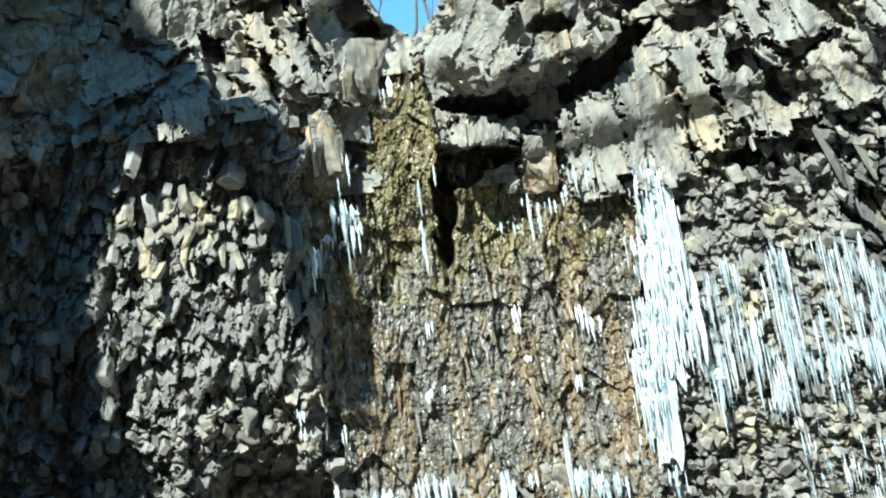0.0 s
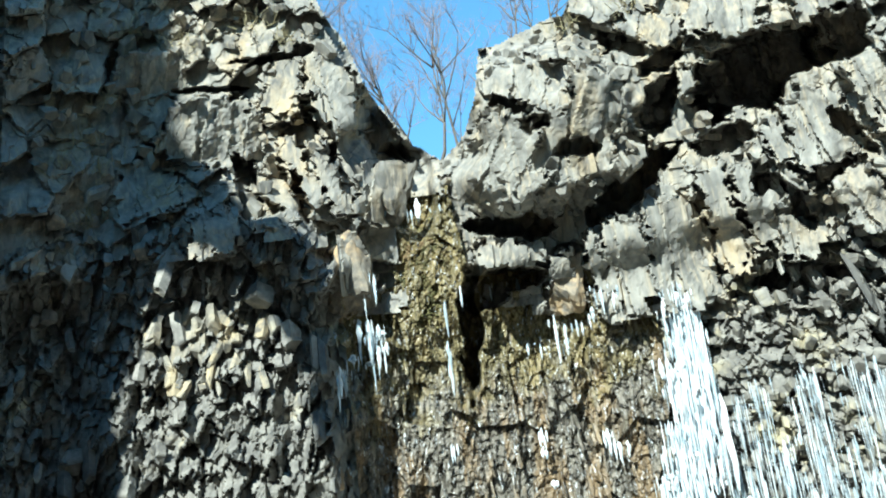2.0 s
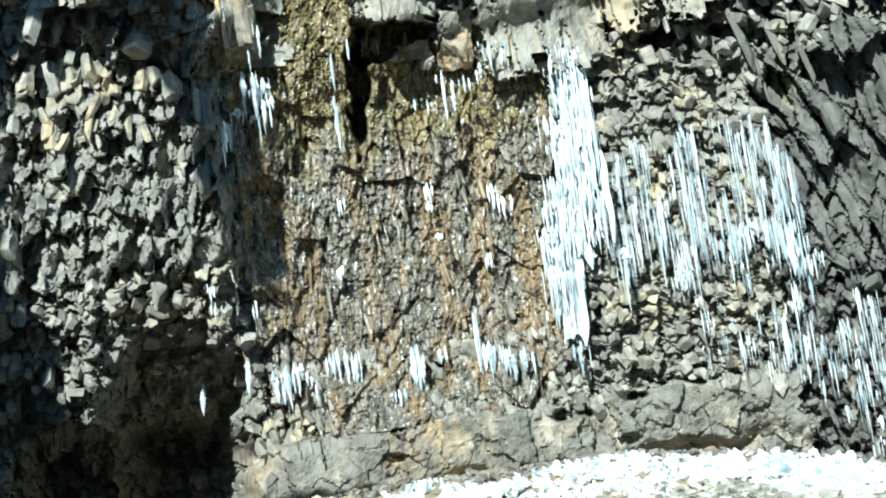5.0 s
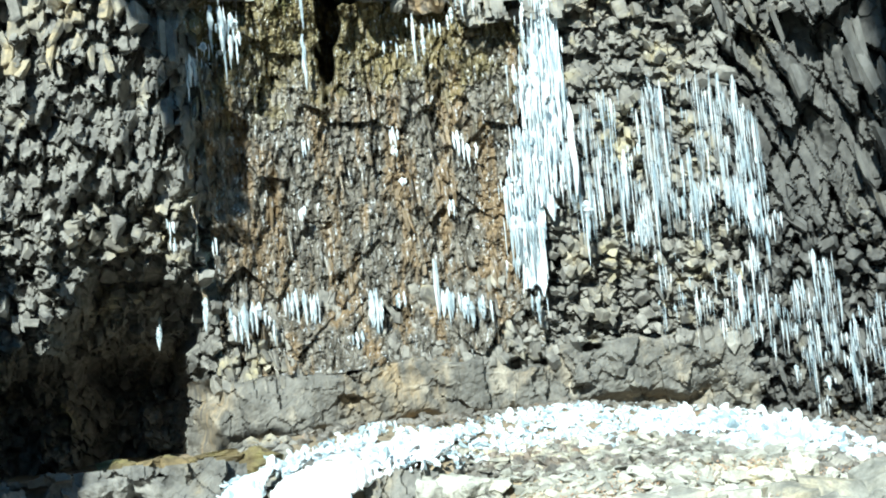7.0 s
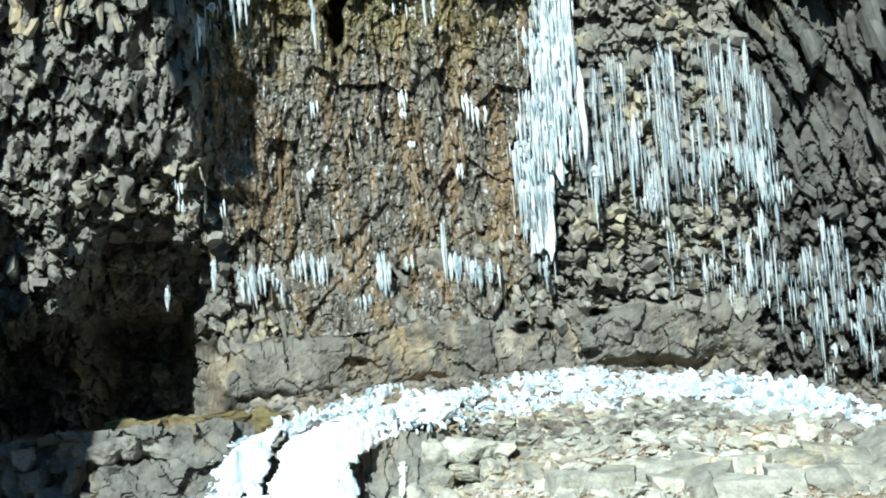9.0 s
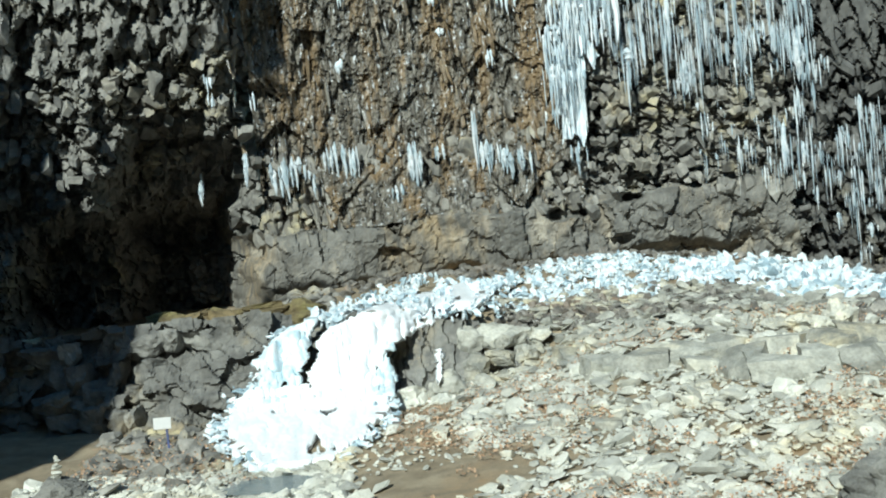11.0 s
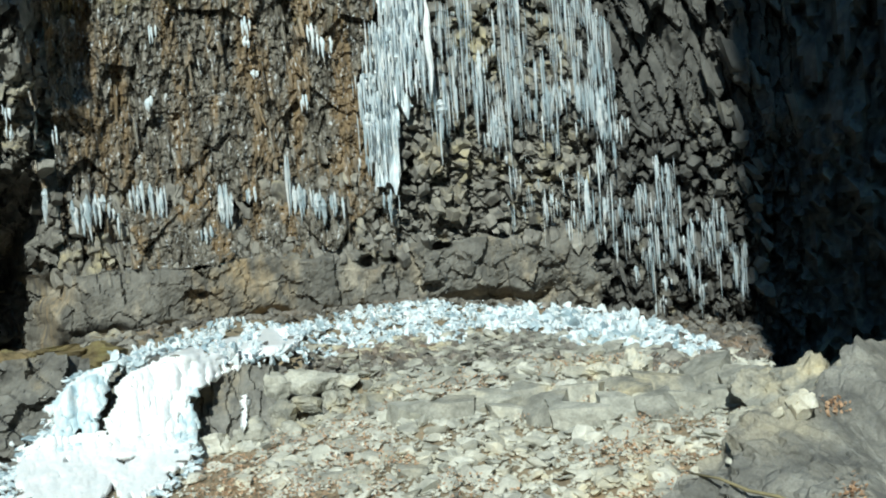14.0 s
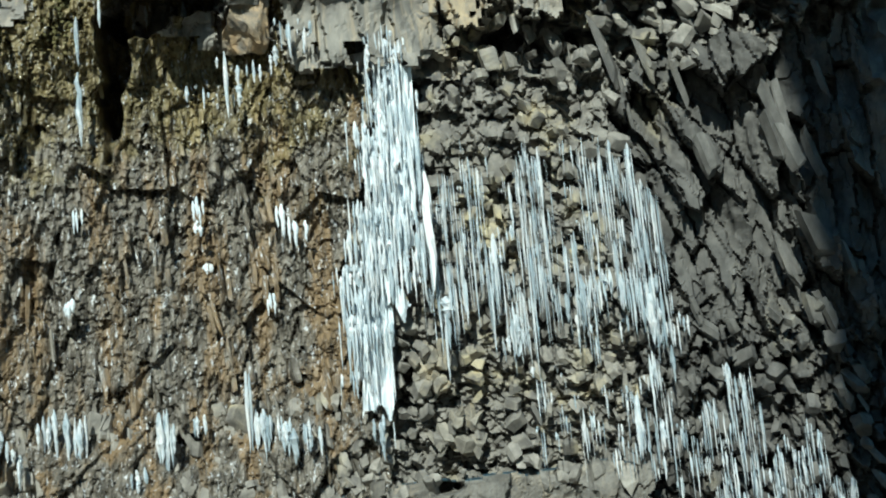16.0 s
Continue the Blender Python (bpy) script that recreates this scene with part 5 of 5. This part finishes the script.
blade_v = np.array([(-0.02, 0, 0), (0.02, 0, 0), (0.03, 0.12, 0.55), (0.0, 0.4, 1.0), (-0.01, 0.12, 0.55)])
blade_f = [(0, 1, 2, 4), (4, 2, 3)]
grass = []
for X, Z in ((-11.6, 19.6), (-11.0, 20.2), (-10.4, 19.2), (-10.9, 17.6), (-10.2, 21.5), (-7.6, 23.3), (-5.4, 23.6), (-4.4, 22.9), (4.3, 22.0), (6.2, 22.4), (-8.6, 18.1), (-9.4, 24.0)):
    for _ in range(45):
        x, z = X + rng.normal() * 0.3, Z + rng.normal() * 0.18
        m = np.array(Euler((rng.normal() * 0.5 + 0.6, rng.normal() * 0.5, rng.uniform(0, 6.3))).to_matrix()) * rng.uniform(0.25, 0.6)
        grass.append((0, m, place(np.array(x), np.array(z), float(depth(x, z)) - 0.5)))
tagged(new("dry_grass", joined(grass, [(blade_v, blade_f)], STRAW)), "tufts of dry straw grass on the ledges", "grass", kind="stuff")


def bare_tree(at, high, seed, label):
    """A leafless tree: a trunk, limbs and a crown of fine twigs."""
    r = random.Random(seed)
    tree = tagged(new("bare_tree"), label, "tree", group="trees above the fall")
    tree.matrix_world = Matrix.Translation(at)
    wood, twigs = [], []

    def grow(p, d, length, rad, level):
        pts, q, e = [p], p, d
        for _ in range(4):
            e = (e + Vector((r.gauss(0, 0.13), r.gauss(0, 0.13), 0.06))).normalized()
            q = q + e * length / 4
            pts.append(q)
        (wood if level < 2 else twigs).append(tube(pts, [rad * (1 - 0.16 * i) for i in range(5)], 6 if level < 2 else 3))
        if level < 4:
            for _ in range((7, 5, 5, 4)[level]):
                i = r.randint(1, 4)
                side = Vector((r.gauss(0, 1), r.gauss(0, 1), r.gauss(0.35, 0.5))).normalized()
                grow(pts[i], (e * 0.75 + side * 0.75).normalized(), length * r.uniform(0.42, 0.62), rad * 0.45, level + 1)

    grow(Vector((0, 0, -0.3)), Vector((r.gauss(0, 0.12), 0, 1)).normalized(), high * 0.62, high * 0.011, 0)

    def whole(shapes, mat):
        return joined([(i, np.eye(3), np.zeros(3)) for i in range(len(shapes))], shapes, mat, True)

    part("trunk", whole(wood, BARK), tree, "grey trunk and limbs")
    part("crown", whole(twigs, TWIG), tree, "thin pinkish grey twigs")


for i, (X, Z, y, high) in enumerate(((-1.5, 19.0, 36, 5.5), (-0.6, 17.6, 39, 7.0), (0.6, 17.5, 41, 7.5), (-2.6, 20.5, 35, 5.5), (2.6, 20.5, 38, 6.0), (-0.2, 17.6, 46, 9.5), (4.0, 21.4, 36, 5.0), (-4.4, 22.2, 36, 5.0), (3.4, 22.0, 35, 3.5), (1.6, 19.5, 37, 4.5), (-3.9, 22.3, 30.6, 3.6))):
    bare_tree(place(np.array(X), np.array(Z), y).tolist(), high, 400 + i, "leafless tree with fine pinkish twigs above the fall")
# the ground above the cliff, on which the trees stand
TU, TV = np.meshgrid(np.linspace(-26, 40, 120), np.linspace(0, 1, 40))
TX = TU
edge_z = np.minimum(skyline(TX), 26.0)
TY = 34.5 + 40 * TV
TP = np.stack([TX * 34.5 / FACE, TY, EYE + (edge_z - EYE) * 34.5 / FACE - 0.9 + 1.2 * TV + 0.4 * fbm(TX, TY / 2, 71)], -1)
tagged(new("plateau", grid_mesh(TP, np.ones((39, 119), bool), EARTH, True)), "brown wooded ground above the cliff", "ground", kind="structure")

# ---- unseen walls added behind the eye and beside it, to shade both sides ----
def shade_wall(name, outline, back, label, rough=0.0):
    """An unseen upright slab, added so that its shadow falls on the face inside the outline."""
    jag = random.Random(5)
    fine = []
    for (X0, Z0), (X1, Z1) in zip(outline, outline[1:] + outline[:1]):
        n = max(1, min(14, int(math.hypot(X1 - X0, Z1 - Z0) / 0.5)))
        fine += [(X0 + (X1 - X0) * i / n + jag.gauss(0, rough), Z0 + (Z1 - Z0) * i / n + jag.gauss(0, rough)) for i in range(n)]
    outline = fine
    pts = [Vector((X * 27.5 / FACE, 27.5, EYE + (Z - EYE) * 27.5 / FACE)) + TO_SUN * back for X, Z in outline]
    bm = bmesh.new()
    front = [bm.verts.new(p) for p in pts]
    rear = [bm.verts.new(p + TO_SUN * 3) for p in pts]
    n = len(pts)
    bm.faces.new(front)
    bm.faces.new(rear[::-1])
    for i in range(n):
        bm.faces.new((front[i], rear[i], rear[(i + 1) % n], front[(i + 1) % n]))
    bmesh.ops.recalc_face_normals(bm, faces=bm.faces)
    me = bpy.data.meshes.new(name)
    bm.to_mesh(me)
    bm.free()
    me.materials.append(DRY)
    return tagged(new(name, me), label, "cliff", kind="structure")


# Added out of view; each outline is the shadow wanted on the face.
shade_wall("wall_behind_left", [(-90, -30), (-3.3, -30), (-3.3, 0.2), (-4.7, 0.8), (-4.7, 2.2), (-4.0, 2.6), (-3.2, 2.5), (-2.6, 3.0), (-3.2, 3.4), (-5, 3.7), (-7, 4.1), (-9.3, 4.6), (-10.3, 9), (-11.0, 13), (-10.3, 15.8), (-8.0, 16.2), (-6.4, 15.4), (-5.6, 14.4), (-5.1, 12.0), (-4.7, 10.0), (-4.2, 10.0), (-4.2, 12.0), (-4.0, 14.8), (-4.3, 16.9), (-5.4, 17.9), (-6.3, 18.5), (-7.6, 20.2), (-8.4, 21.3), (-9.6, 23.0), (-10.0, 75), (-90, 75)], 26, "unseen slab added to cast a shadow on the face", 0.14)
shade_wall("wall_behind_right", [(16.15, -70), (60, -70), (60, 30), (15.9, 30), (15.9, 9.5), (16.05, 5.0)], 62, "unseen slab added to cast a shadow on the face", 0.06)


def gorge_side(name, x0, y0, x1, y1, high, label):
    """A rough upright wall along a line of the plan, which closes the gorge."""
    U, V = np.meshgrid(np.linspace(0, 1, 60), np.linspace(0, 1, 40))
    n = Vector((y1 - y0, x0 - x1, 0)).normalized()
    off = 2.0 * fbm(U * 9, V * 7, 95) + 0.8 * cells(U * 30, V * 20, 97)[0]
    P = np.stack([x0 + (x1 - x0) * U + n.x * off, y0 + (y1 - y0) * U + n.y * off, -3 + high * V], -1)
    tagged(new(name, grid_mesh(P, np.ones((39, 59), bool), DRY)), label, "cliff", kind="structure")


# Side walls out of view, made tall and near to block sky light.
gorge_side("wall_side_near", -15.2, 28, -14.8, 19.5, 60, "tall unseen basalt wall added to block the sky")
gorge_side("wall_side_left", -14.8, 19.5, -28, -20, 60, "unseen basalt side wall added to block the sky")
gorge_side("wall_side_right", 19.5, 20, 21, -28, 60, "unseen basalt side wall added to block the sky")
gorge_side("wall_back", -28, -30, 32, -30, 30, "basalt wall across the gorge")
